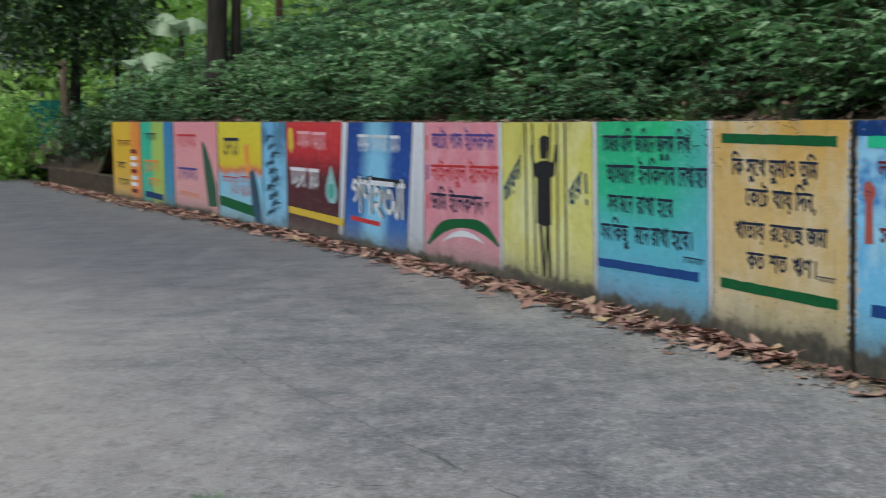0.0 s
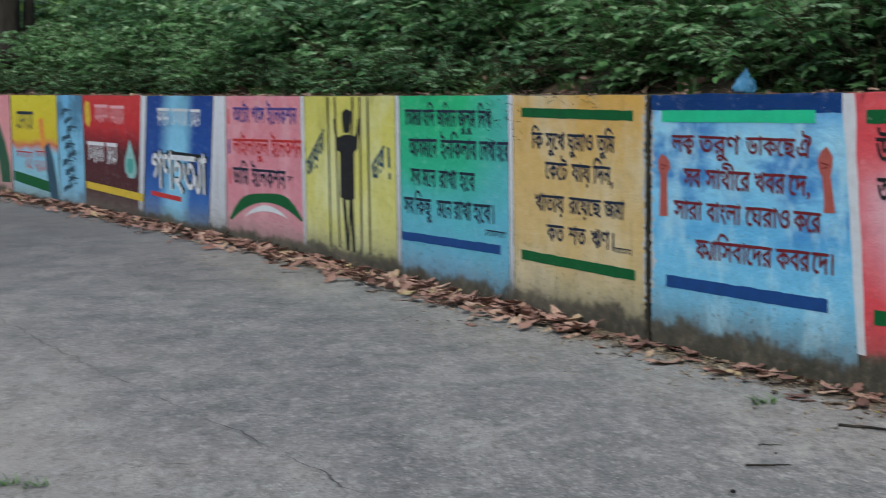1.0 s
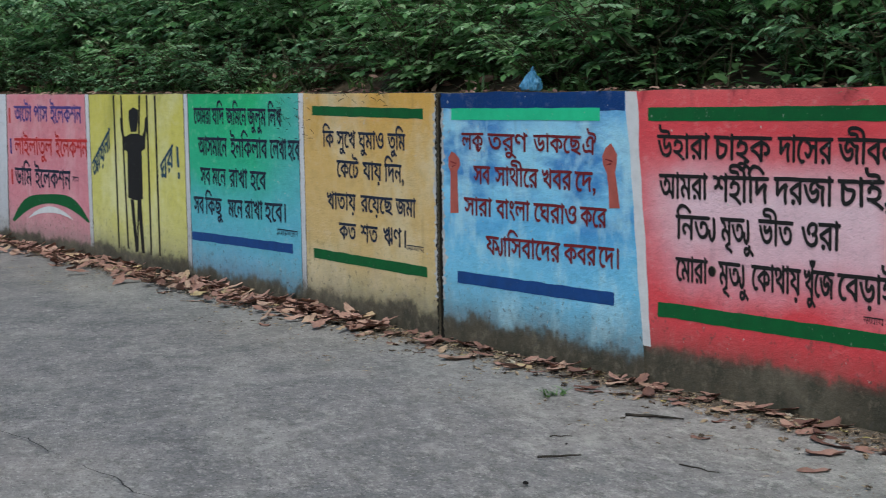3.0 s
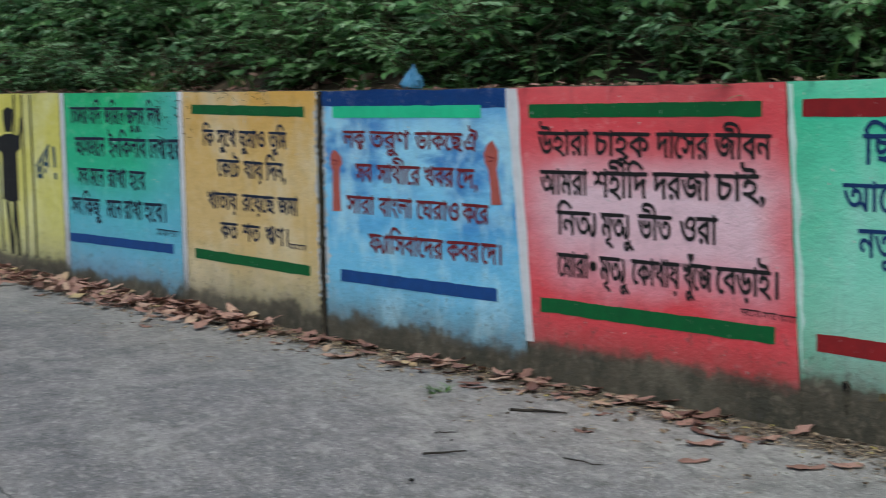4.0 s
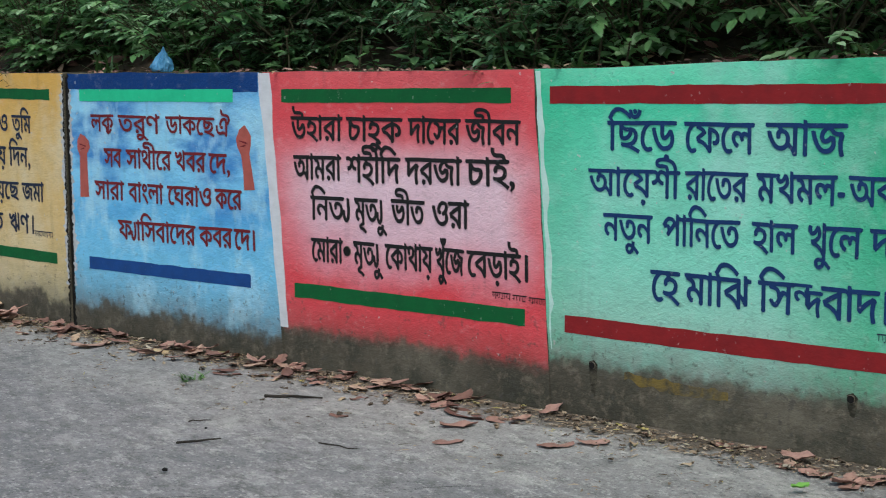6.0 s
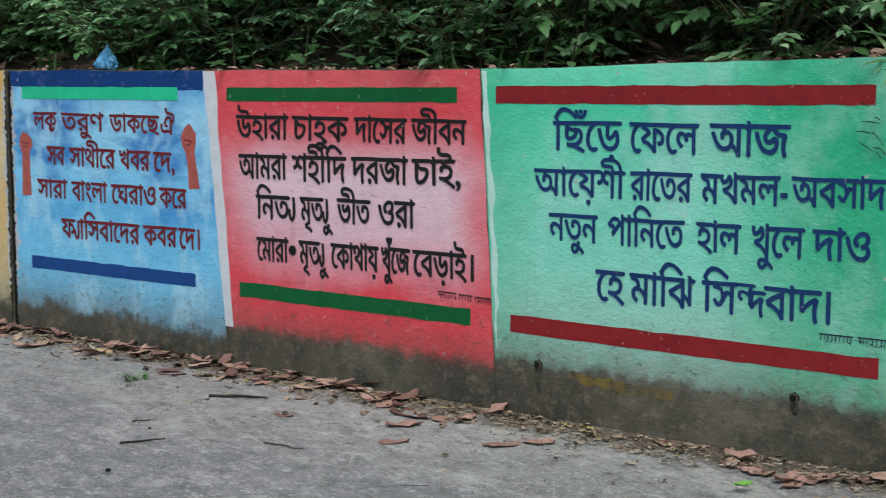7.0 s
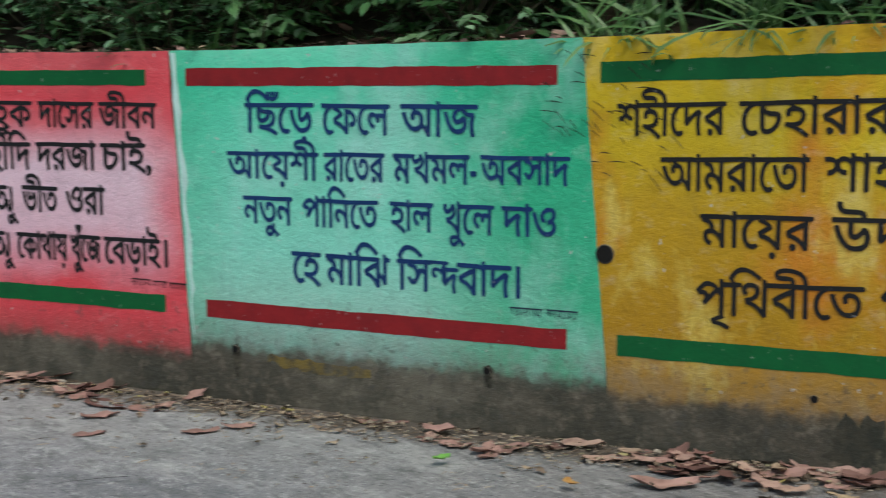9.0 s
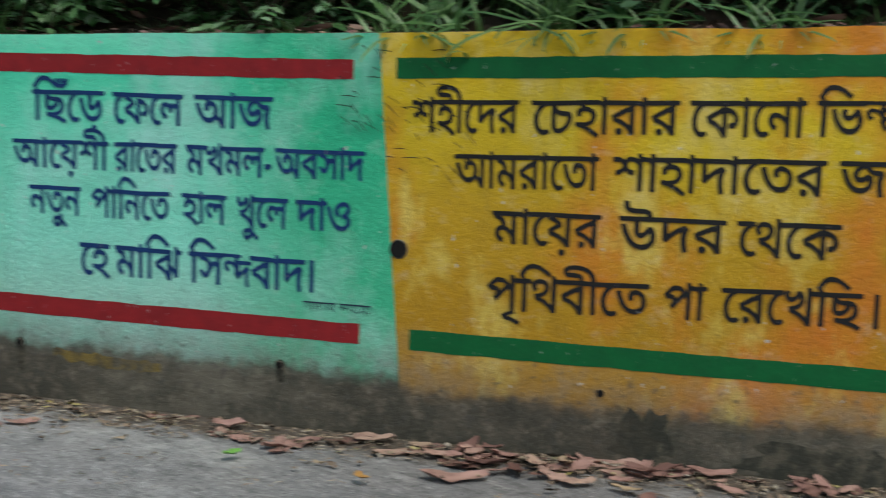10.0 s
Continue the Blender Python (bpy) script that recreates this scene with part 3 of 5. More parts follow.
jv = [on_wall(JOINT - 0.024, -0.05, -0.012), on_wall(JOINT + 0.024, -0.05, -0.012), on_wall(JOINT + 0.024, 1.37, -0.012), on_wall(JOINT - 0.024, 1.37, -0.012)]
part("joint_filler", mesh_from("joint_filler", jv, [(0, 1, 2, 3)], HOLE_DARK), wall_far, "dark open expansion joint")
# broken plaster and dark dirt along the joint's edges
for wall, side in ((wall_far, -1), (wall_near, 1)):
    e0 = [JOINT + side * 0.0178 for t in jt]
    dirty = [JOINT + side * max(0.019, 0.028 + 0.014 * noise.noise((t * 22, side, 0)) + 0.016 * noise.noise((t * 70, side, 4))) for t in jt]
    pale = [JOINT + side * max(0.019, 0.046 + 0.035 * noise.noise((t * 12, side, 8)) + 0.026 * noise.noise((t * 55, side, 3))) for t in jt]
    band(wall, "chipped_edge", [(JOINT + side * 0.0179, 0.24 + t * 1.145) for t in jt], [(u, 0.24 + t * 1.145) for u, t in zip(pale, jt)],
         plain_mat("chipped_plaster", (0.56, 0.57, 0.58), 0.9, 30.0, 0.8), off=0.0018)
    band(wall, "joint_dirt", [(JOINT + side * 0.0179, 0.02 + t * 1.365) for t in jt], [(u, 0.02 + t * 1.365) for u, t in zip(dirty, jt)], HOLE_DARK, off=0.0026)

WHITE = paint_mat("white_border_paint", [(0.0, (0.50, 0.51, 0.54)), (1.0, (0.70, 0.71, 0.75))], dirt=0.085)
WHITE_SHAPE = ink_mat("white_paint", (0.72, 0.73, 0.74), (0.55, 0.56, 0.58))
GREEN_BAR = ink_mat("green_bar_paint", (0.005, 0.105, 0.024), (0.004, 0.075, 0.018))
LIGHT_GREEN_BAR = ink_mat("light_green_bar_paint", (0.05, 0.56, 0.28), (0.035, 0.46, 0.22))
BLUE_BAR = ink_mat("blue_bar_paint", (0.010, 0.060, 0.235), (0.008, 0.042, 0.17))
RED_BAR = ink_mat("dark_red_bar_paint", (0.24, 0.010, 0.012), (0.16, 0.008, 0.010))
INK_BLACK = ink_mat("black_paint", (0.012, 0.011, 0.011))
INK_NAVY = ink_mat("navy_paint", (0.007, 0.036, 0.135))
INK_DARK = ink_mat("dark_ink_paint", (0.016, 0.026, 0.055))
INK_RED = ink_mat("dark_red_paint", (0.17, 0.012, 0.018))
INK_BRIGHT_RED = ink_mat("bright_red_paint", (0.58, 0.035, 0.035))
INK_VIOLET = ink_mat("violet_paint", (0.09, 0.06, 0.27))
INK_PINK = ink_mat("pink_paint", (0.80, 0.42, 0.45))
INK_ORANGE = ink_mat("orange_paint", (0.80, 0.28, 0.05))
INK_YELLOW = ink_mat("yellow_stripe_paint", (0.68, 0.47, 0.04))
INK_TEAL = ink_mat("teal_paint", (0.10, 0.38, 0.33))
INK_SLATE = ink_mat("slate_paint", (0.035, 0.085, 0.13))
SKIN_SHAPE = ink_mat("brick_red_paint", (0.42, 0.10, 0.075), (0.30, 0.07, 0.055))

# ---- far panels, from the wall's end ----
P_AMBER = paint_mat("amber_paint", [(0.1, (0.62, 0.38, 0.10)), (0.5, (0.70, 0.42, 0.02)), (1.0, (0.72, 0.46, 0.02))], dirt=0.070,
                    across=((0.78, 0.20, 0.04), [(0.55, 0.0), (0.8, 0.8)]))
a = panel(wall_far, -0.98, 1.44, 0.02, P_AMBER, "amber panel with short dark red lines of writing")
scribble(a, -0.5, 1.12, 0.7, 1.12, 0.12, INK_RED, 2, 11)
scribble(a, -0.6, 0.72, 0.3, 0.72, 0.13, INK_DARK, 1, 12)
scribble(a, -0.5, 0.42, 0.5, 0.42, 0.13, GREEN_BAR, 2, 13)
for i in range(7):
    stripe(a, 0.62, 0.96 - i * 0.115, 1.12, 0.96 - i * 0.115, 0.07, WHITE_SHAPE if i % 3 else INK_RED)
P_JADE = paint_mat("jade_paint", [(0.1, (0.10, 0.42, 0.30)), (0.6, (0.05, 0.45, 0.26)), (1.0, (0.06, 0.50, 0.30))], dirt=0.060,
                   across=((0.46, 0.50, 0.03), [(0.40, 0.0), (0.58, 0.75)]))
a = panel(wall_far, 1.50, 3.10, 0.02, P_JADE, "jade green panel with yellow flank")
scribble(a, 1.8, 1.25, 2.8, 1.25, 0.13, INK_DARK, 1, 21)
scribble(a, 1.7, 0.80, 2.9, 0.80, 0.22, INK_ORANGE, 1, 22)
scribble(a, 2.0, 0.50, 2.9, 0.50, 0.16, INK_ORANGE, 1, 23)
stripe(a, 1.7, 0.27, 3.0, 0.25, 0.10, INK_NAVY)
P_STEEL = paint_mat("steel_blue_paint", [(0.1, (0.06, 0.26, 0.36)), (1.0, (0.04, 0.20, 0.42))], dirt=0.070)
panel(wall_far, 3.12, 3.72, 0.02, P_STEEL, "steel blue border strip")
P_ROSE = paint_mat("rose_paint", [(0.1, (0.62, 0.34, 0.33)), (0.5, (0.68, 0.31, 0.31)), (1.0, (0.70, 0.27, 0.30))], dirt=0.075)
a = panel(wall_far, 3.78, 6.26, 0.02, P_ROSE, "rose pink panel with red and violet lines")
scribble(a, 4.0, 1.24, 5.4, 1.23, 0.20, INK_BRIGHT_RED, 1, 31)
scribble(a, 4.0, 0.73, 5.4, 0.72, 0.20, INK_VIOLET, 1, 32)
scribble(a, 4.1, 0.36, 5.3, 0.33, 0.08, INK_ORANGE, 2, 33)
shape(a, "painted_figure", [(5.42, 1.16), (5.66, 1.06), (5.95, 0.78), (6.16, 0.48), (6.20, 0.20), (5.72, 0.19), (5.58, 0.55)], ink_mat("dark_green_paint", (0.03, 0.10, 0.05)))
P_LEMON = paint_mat("lemon_and_sky_paint", [(0.1, (0.30, 0.52, 0.60)), (0.47, (0.25, 0.55, 0.72)), (0.54, (0.62, 0.18, 0.08)), (0.60, (0.66, 0.50, 0.02)), (1.0, (0.70, 0.60, 0.03))], dirt=0.045)
a = panel(wall_far, 6.32, 8.40, 0.02, P_LEMON, "lemon yellow over sky blue panel with a green band")
scribble(a, 6.6, 1.20, 7.5, 1.20, 0.26, INK_DARK, 1, 41)
scribble(a, 6.5, 0.66, 8.0, 0.70, 0.10, INK_BRIGHT_RED, 2, 42)
scribble(a, 6.9, 0.56, 8.0, 0.56, 0.16, INK_BRIGHT_RED, 2, 43, head=False)
stripe(a, 6.35, 0.38, 8.1, 0.29, 0.14, GREEN_BAR)
shape(a, "painted_figure", [(7.6, 1.1), (7.8, 1.12), (7.85, 0.8), (7.7, 0.62)], INK_ORANGE)
shape(a, "painted_figure", [(7.82, 0.74), (8.02, 0.80), (8.18, 0.60), (8.30, 0.36), (8.38, 0.06), (8.05, 0.05), (7.92, 0.30)], INK_SLATE)
P_SKY = paint_mat("sky_blue_paint", [(0.1, (0.24, 0.50, 0.68)), (0.6, (0.22, 0.50, 0.70)), (1.0, (0.16, 0.42, 0.66))], dirt=0.045, blotch=(0.07, 0.17, 0.27), blotch_scale=2.6, blotch_at=(0.49, 0.60))
a = panel(wall_far, 8.44, 9.46, 0.02, P_SKY, "light blue panel with slanting slate writing")
for i in range(10):
    u = 8.62 + 0.10 * (i % 3)
    scribble(a, u, 1.24 - i * 0.105, u + 0.45, 1.36 - i * 0.105, 0.12, INK_SLATE, 1, 50 + i, head=i % 2 == 0, tick=0.7)
    stripe(a, u - 0.02, 1.20 - i * 0.105, u + 0.22 + 0.10 * (i % 2), 1.27 - i * 0.105, 0.055, INK_SLATE, wob=0.03)
P_MAROON = paint_mat("red_over_maroon_paint", [(0.1, (0.06, 0.018, 0.018)), (0.55, (0.09, 0.012, 0.016)), (0.68, (0.34, 0.015, 0.020)), (0.75, (0.52, 0.025, 0.03)), (1.0, (0.58, 0.035, 0.035))], dirt=0.050)
a = panel(wall_far, 9.50, 11.60, 0.02, P_MAROON, "red over maroon panel with white writing and a yellow stripe", tilt0=-0.04, tilt1=-0.22)
scribble(a, 9.95, 1.30, 11.1, 1.28, 0.22, INK_PINK, 2, 61, tick=0.26)
scribble(a, 9.62, 0.86, 10.8, 0.86, 0.27, WHITE_SHAPE, 2, 62, tick=0.26)
stripe(a, 9.52, 0.375, 11.58, 0.325, 0.085, INK_YELLOW)
shape(a, "painted_emblem", [(9.62, 1.35), (9.75, 1.32), (9.78, 1.12), (9.68, 1.02), (9.57, 1.10), (9.56, 1.28)], INK_YELLOW)
drop = shape(a, "painted_drop", [(11.18, 0.92), (11.28, 0.78), (11.38, 0.64), (11.38, 0.54), (11.28, 0.48), (11.10, 0.48), (10.99, 0.55), (10.98, 0.66), (11.07, 0.78)], ink_mat("pale_teal_paint", (0.30, 0.52, 0.50)))
shape(drop, "painted_mark", [(11.08, 0.70), (11.28, 0.70), (11.30, 0.60), (11.22, 0.53), (11.10, 0.54), (11.04, 0.61)], INK_TEAL, off=0.0040)
panel(wall_far, 11.62, 11.80, 0.02, WHITE, "white border strip", name="border_strip", tilt0=-0.24, tilt1=-0.27)

P_ROYAL = paint_mat("royal_blue_paint", [(0.08, (0.10, 0.20, 0.38)), (0.25, (0.035, 0.13, 0.42)), (0.5, (0.014, 0.075, 0.33)), (1.0, (0.009, 0.050, 0.26))], dirt=0.072,
                    across=((0.30, 0.66, 0.86), [(0.22, 0.0), (0.40, 0.85), (0.58, 0.85), (0.74, 0.0)]))
a = panel(wall_far, 11.83, 13.80, 0.02, P_ROYAL, "royal blue panel with a pale glowing middle and white writing", tilt0=-0.25, tilt1=-0.25)
scribble(a, 12.14, 1.27, 13.50, 1.26, 0.19, WHITE_SHAPE, 3, 71, tick=0.28)
stripe(a, 12.40, 0.83, 13.52, 0.81, 0.06, INK_BLACK)
lettering(a, (("গণহত্যা", 11.95, 13.60),), 11.95, 0.80, 13.60, 0.80, 0.36, INK_BLACK, bold=0.041)
lettering(a, (("গণহত্যা", 11.91, 13.56),), 11.91, 0.785, 13.56, 0.785, 0.36, WHITE_SHAPE, bold=0.02).location = (-0.0018, -0.0008, 0)
stripe(a, 11.86, 0.38, 12.80, 0.36, 0.05, INK_BRIGHT_RED)
panel(wall_far, 13.82, 14.13, 0.02, WHITE, "white border strip", name="border_strip", tilt0=-0.25, tilt1=-0.08)

P_PINK = paint_mat("pink_panel_paint", [(0.1, (0.60, 0.30, 0.33)), (0.35, (0.66, 0.25, 0.30)), (1.0, (0.70, 0.25, 0.29))], dirt=0.090, blotch=(0.72, 0.36, 0.40))
a = panel(wall_far, 14.15, 15.92, 0.02, P_PINK, "pink panel with three lines of writing over a green arc", tilt0=-0.08, tilt1=0.02)
verse(a, (
    (14.327, 1.285, 15.844, 1.288, 0.134, (("অটো", 14.327, 14.738), ("পাস", 14.793, 15.108), ("ইলেকশন", 15.173, 15.844),)),
), INK_VIOLET, 0.034)
verse(a, (
    (14.297, 0.993, 15.946, 1.016, 0.144, (("লাইলাতুল", 14.300, 15.188), ("ইলেকশন", 15.260, 15.946),)),
), INK_BRIGHT_RED, 0.034)
verse(a, (
    (14.283, 0.725, 15.556, 0.740, 0.152, (("ডামি", 14.283, 14.683), ("ইলেকশন", 14.761, 15.566),)),
), INK_DARK, 0.034)
scribble(a, 15.60, 0.70, 15.76, 0.70, 0.05, INK_DARK, 1, 83)
for z, m in ((1.27, INK_BRIGHT_RED), (0.99, INK_VIOLET), (0.71, INK_BRIGHT_RED)):
    stripe(a, 14.185, z, 14.225, z, 0.14, m)
arc = [i / 24 for i in range(25)]
band(a, "painted_arc", [(14.22 + 1.68 * s, 0.225 + 0.10 * s + 0.165 * (1 - (2 * s - 1) ** 2)) for s in arc],
     [(14.16 + 1.78 * s, 0.235 + 0.10 * s + 0.235 * (1 - (2 * s - 1) ** 4) ** 1.2) for s in arc], GREEN_BAR)
band(a, "painted_crescent", [(14.55 + 1.05 * s, 0.275 + 0.05 * s + 0.06 * (1 - (2 * s - 1) ** 2)) for s in arc],
     [(14.55 + 1.05 * s, 0.275 + 0.05 * s + 0.115 * (1 - (2 * s - 1) ** 2)) for s in arc], WHITE_SHAPE, off=0.0036)
panel(wall_far, 15.93, 16.00, 0.02, WHITE, "white border strip", name="border_strip")

P_STRAW = paint_mat("pale_yellow_paint", [(0.1, (0.58, 0.55, 0.22)), (0.4, (0.66, 0.62, 0.17)), (1.0, (0.66, 0.60, 0.12))], dirt=0.107, blotch=(0.72, 0.70, 0.36), blotch_scale=2.0)
a = panel(wall_far, 16.01, 17.74, 0.02, P_STRAW, "pale yellow panel with black vertical bars")
for u, u_low, z_low in ((16.503, 16.51, 0.166), (16.645, 16.687, 0.174), (16.989, 16.863, 0.17), (17.119, 17.11, 0.158), (17.263, 17.265, 0.166)):
    stripe(a, u - 0.014, 1.38, u + 0.016, 1.38, 1.38 - z_low, INK_BLACK, name="painted_rod", slant=u_low - u, wob=0.002)
# the dark standing shape behind the rods
shape(a, "painted_block", [(16.784, 1.260), (16.868, 1.289), (16.958, 1.267), (16.952, 1.196), (16.918, 1.101), (16.808, 1.098), (16.779, 1.193)], INK_BLACK)
shape(a, "painted_block", [(16.675, 1.053), (16.807, 1.083), (16.931, 1.086), (17.077, 1.063), (17.062, 0.976), (16.998, 0.955), (16.993, 0.582), (16.869, 0.565), (16.718, 0.580), (16.731, 0.939), (16.677, 0.957)], INK_BLACK)
shape(a, "painted_block", [(16.612, 1.211), (16.649, 1.201), (16.684, 1.054), (16.736, 1.001), (16.670, 0.999), (16.622, 1.105)], INK_BLACK)
shape(a, "painted_block", [(17.106, 1.216), (17.079, 1.207), (17.053, 1.103), (17.005, 1.061), (17.066, 1.038), (17.108, 1.123)], INK_BLACK)
shape(a, "painted_block", [(16.759, 0.568), (16.824, 0.572), (16.876, 0.165), (16.821, 0.160)], INK_BLACK)
shape(a, "painted_block", [(16.888, 0.576), (16.961, 0.580), (16.994, 0.161), (16.939, 0.157)], INK_BLACK)
verse(a, (
    (16.037, 0.835, 16.412, 1.123, 0.158, (("আয়না", 16.037, 16.412),)),
    (17.324, 0.860, 17.552, 1.024, 0.154, (("ঘর", 17.324, 17.552),)),
), INK_SLATE, 0.036)
stripe(a, 17.600, 1.010, 17.640, 1.000, 0.150, INK_SLATE, name="painted_mark", slant=0.012)
stripe(a, 17.618, 0.815, 17.655, 0.812, 0.045, INK_SLATE, name="painted_mark")
panel(wall_far, 17.75, 17.81, 0.02, WHITE, "white border strip", name="border_strip")

P_EMERALD = paint_mat("green_to_blue_paint", [(0.12, (0.17, 0.42, 0.62)), (0.42, (0.12, 0.48, 0.56)), (0.64, (0.05, 0.47, 0.26)), (1.0, (0.045, 0.50, 0.19))], dirt=0.085,
                      across=((0.15, 0.45, 0.62), [(0.62, 0.0), (1.0, 0.55)]))
a = panel(wall_far, 17.82, 19.41, 0.02, P_EMERALD, "green to blue shaded panel with black verse")
verse(a, (
    (17.912, 1.290, 19.189, 1.290, 0.112, (("তোমরা", 17.912, 18.181), ("যদি", 18.199, 18.380), ("জমিনে", 18.414, 18.705), ("জুলুম", 18.729, 18.980), ("লিখ", 19.011, 19.189),)),
    (17.969, 1.080, 19.417, 1.090, 0.123, (("আসমানে", 17.969, 18.412), ("ইনকিলাব", 18.468, 18.989), ("লেখা", 19.028, 19.248), ("হবে", 19.267, 19.417),)),
    (17.992, 0.866, 18.948, 0.870, 0.118, (("সব", 17.992, 18.148), ("মনে", 18.175, 18.383), ("রাখা", 18.434, 18.701), ("হবে", 18.741, 18.961),)),
    (17.873, 0.651, 19.151, 0.670, 0.118, (("সব", 17.873, 18.033), ("কিছু", 18.056, 18.320), ("মনে", 18.404, 18.621), ("রাখা", 18.650, 18.905), ("হবে।", 18.936, 19.216),)),
), INK_DARK, 0.034)
stripe(a, 17.83, 0.395, 19.30, 0.416, 0.062, BLUE_BAR)
scribble(a, 19.10, 0.505, 19.41, 0.508, 0.045, INK_DARK, 1, 101)
panel(wall_far, 19.415, 19.47, 0.02, WHITE, "white border strip", name="border_strip")

P_OCHRE = paint_mat("ochre_paint", [(0.12, (0.52, 0.44, 0.24)), (0.35, (0.64, 0.46, 0.20)), (0.7, (0.66, 0.44, 0.15)), (1.0, (0.66, 0.38, 0.08))], dirt=0.100, blotch=(0.68, 0.56, 0.34), blotch_scale=2.4)
a = panel(wall_far, 19.475, 20.940, 0.02, P_OCHRE, "ochre panel with navy verse between green bars")
stripe(a, 19.584, 1.312, 20.814, 1.303, 0.058, GREEN_BAR)
verse(a, (
    (19.709, 1.159, 20.626, 1.157, 0.095, (("কি", 19.709, 19.842), ("সুখে", 19.878, 20.095), ("ঘুমাও", 20.127, 20.401), ("তুমি", 20.449, 20.632),)),
    (19.870, 0.981, 20.585, 0.977, 0.101, (("কেটে", 19.870, 20.122), ("যায়", 20.171, 20.378), ("দিন,", 20.408, 20.609),)),
    (19.749, 0.776, 20.725, 0.782, 0.098, (("খাতায়", 19.749, 20.084), ("রয়েছে", 20.140, 20.487), ("জমা", 20.524, 20.729),)),
    (19.885, 0.597, 20.577, 0.599, 0.099, (("কত", 19.885, 20.079), ("শত", 20.135, 20.323), ("ঋণ", 20.387, 20.577), ("।", 20.603, 20.630),)),
), INK_DARK, 0.034)
stripe(a, 19.569, 0.413, 20.835, 0.407, 0.062, GREEN_BAR)
scribble(a, 20.63, 0.519, 20.84, 0.52, 0.035, INK_DARK, 1, 102)

# ---- near panels ----
P_AZURE = paint_mat("azure_paint", [(0.10, (0.16, 0.38, 0.52)), (0.3, (0.20, 0.54, 0.78)), (0.50, (0.16, 0.50, 0.80)), (0.62, (0.26, 0.62, 0.86)), (0.84, (0.36, 0.70, 0.88)), (1.0, (0.08, 0.34, 0.70))], dirt=0.100, rag=0.17,
                    blotch=(0.020, 0.17, 0.52), blotch_scale=2.1, blotch_at=(0.45, 0.61), blotch_z=[(0.42, 0.0), (0.52, 0.75), (0.68, 1.0), (0.95, 0.9)], blotch_stretch=2.2, rub=(0.40, 0.68, 0.82))
P_DEEP = paint_mat("deep_blue_paint", [(0.0, (0.003, 0.046, 0.20)), (1.0, (0.002, 0.040, 0.18))], dirt=-0.2)
a = panel(wall_near, JOINT + 0.020, 22.50, 0.02, P_AZURE, "azure panel with dark red verse and a deep blue top", tilt0=0.0, tilt1=0.135)
panel(a, JOINT + 0.021, 22.49, 1.305, P_DEEP, "deep blue top band", name="painted_top_band", off=0.0020, ragged=0.012)
stripe(a, 21.088, 1.306, 22.313, 1.317, 0.062, LIGHT_GREEN_BAR, off=0.0032)
verse(a, (
    (21.183, 1.175, 22.286, 1.177, 0.087, (("লক্ষ", 21.183, 21.376), ("তরুণ", 21.416, 21.756), ("ডাকছে", 21.805, 22.174), ("ঐ", 22.189, 22.286),)),
    (21.289, 0.999, 22.238, 1.002, 0.093, (("সব", 21.289, 21.435), ("সাথীরে", 21.477, 21.840), ("খবর", 21.874, 22.103), ("দে,", 22.128, 22.281),)),
    (21.199, 0.823, 22.360, 0.830, 0.093, (("সারা", 21.199, 21.448), ("বাংলা", 21.486, 21.769), ("ঘেরাও", 21.804, 22.137), ("করে", 22.167, 22.360),)),
    (21.394, 0.626, 22.399, 0.641, 0.095, (("ফ্যাসিবাদের", 21.394, 22.012), ("কবর", 22.042, 22.286), ("দে।", 22.301, 22.447),)),
), INK_RED, 0.034)
stripe(a, 21.129, 0.414, 22.414, 0.426, 0.066, BLUE_BAR)
shape(a, "painted_emblem", [(21.087, 1.071), (21.123, 1.058), (21.159, 1.034), (21.166, 0.999), (21.139, 0.965), (21.140, 0.877), (21.145, 0.735), (21.067, 0.730), (21.072, 0.874), (21.075, 0.952), (21.054, 0.990), (21.057, 1.037)], SKIN_SHAPE)
shape(a, "painted_emblem", [(22.392, 1.148), (22.414, 1.124), (22.436, 1.096), (22.434, 1.053), (22.422, 1.010), (22.441, 0.918), (22.456, 0.838), (22.379, 0.833), (22.377, 0.914), (22.363, 1.001), (22.337, 1.040), (22.329, 1.081), (22.355, 1.125)], SKIN_SHAPE)
for u, z in ((21.075, 1.020), (22.352, 1.075)):
    stripe(a, u, z, u + 0.055, z - 0.012, 0.007, INK_RED, name="painted_mark", off=0.0034, wob=0.006)
    stripe(a, u + 0.008, z - 0.030, u + 0.045, z - 0.022, 0.006, INK_RED, name="painted_mark", off=0.0034, wob=0.006)
# white slanting border
band(wall_near, "border_strip", [(22.492 + 0.125 * (1 - t) + 0.012 * noise.noise((t * 6, 3, 0)), 0.195 + t * 1.20) for t in arc],
     [(22.570 + 0.100 * (1 - t) + 0.014 * noise.noise((t * 6, 9, 0)), 0.195 + t * 1.20) for t in arc], ink_mat("white_border", (0.66, 0.66, 0.68), (0.52, 0.52, 0.53)), "white border strip", off=0.0020)

P_RED = paint_mat("red_and_pale_pink_paint", [(0.12, (0.56, 0.045, 0.055)), (0.30, (0.68, 0.06, 0.075)), (0.38, (0.72, 0.24, 0.28)), (0.50, (0.76, 0.48, 0.54)), (0.66, (0.78, 0.54, 0.60)), (0.80, (0.72, 0.14, 0.16)), (0.88, (0.70, 0.065, 0.08)), (1.0, (0.72, 0.11, 0.12))],
                  dirt=0.138, rag=0.07, splash=0.12, across=((0.70, 0.075, 0.09), [(0.0, 0.9), (0.10, 0.35), (0.2, 0.0), (0.88, 0.0), (1.0, 0.75)]))
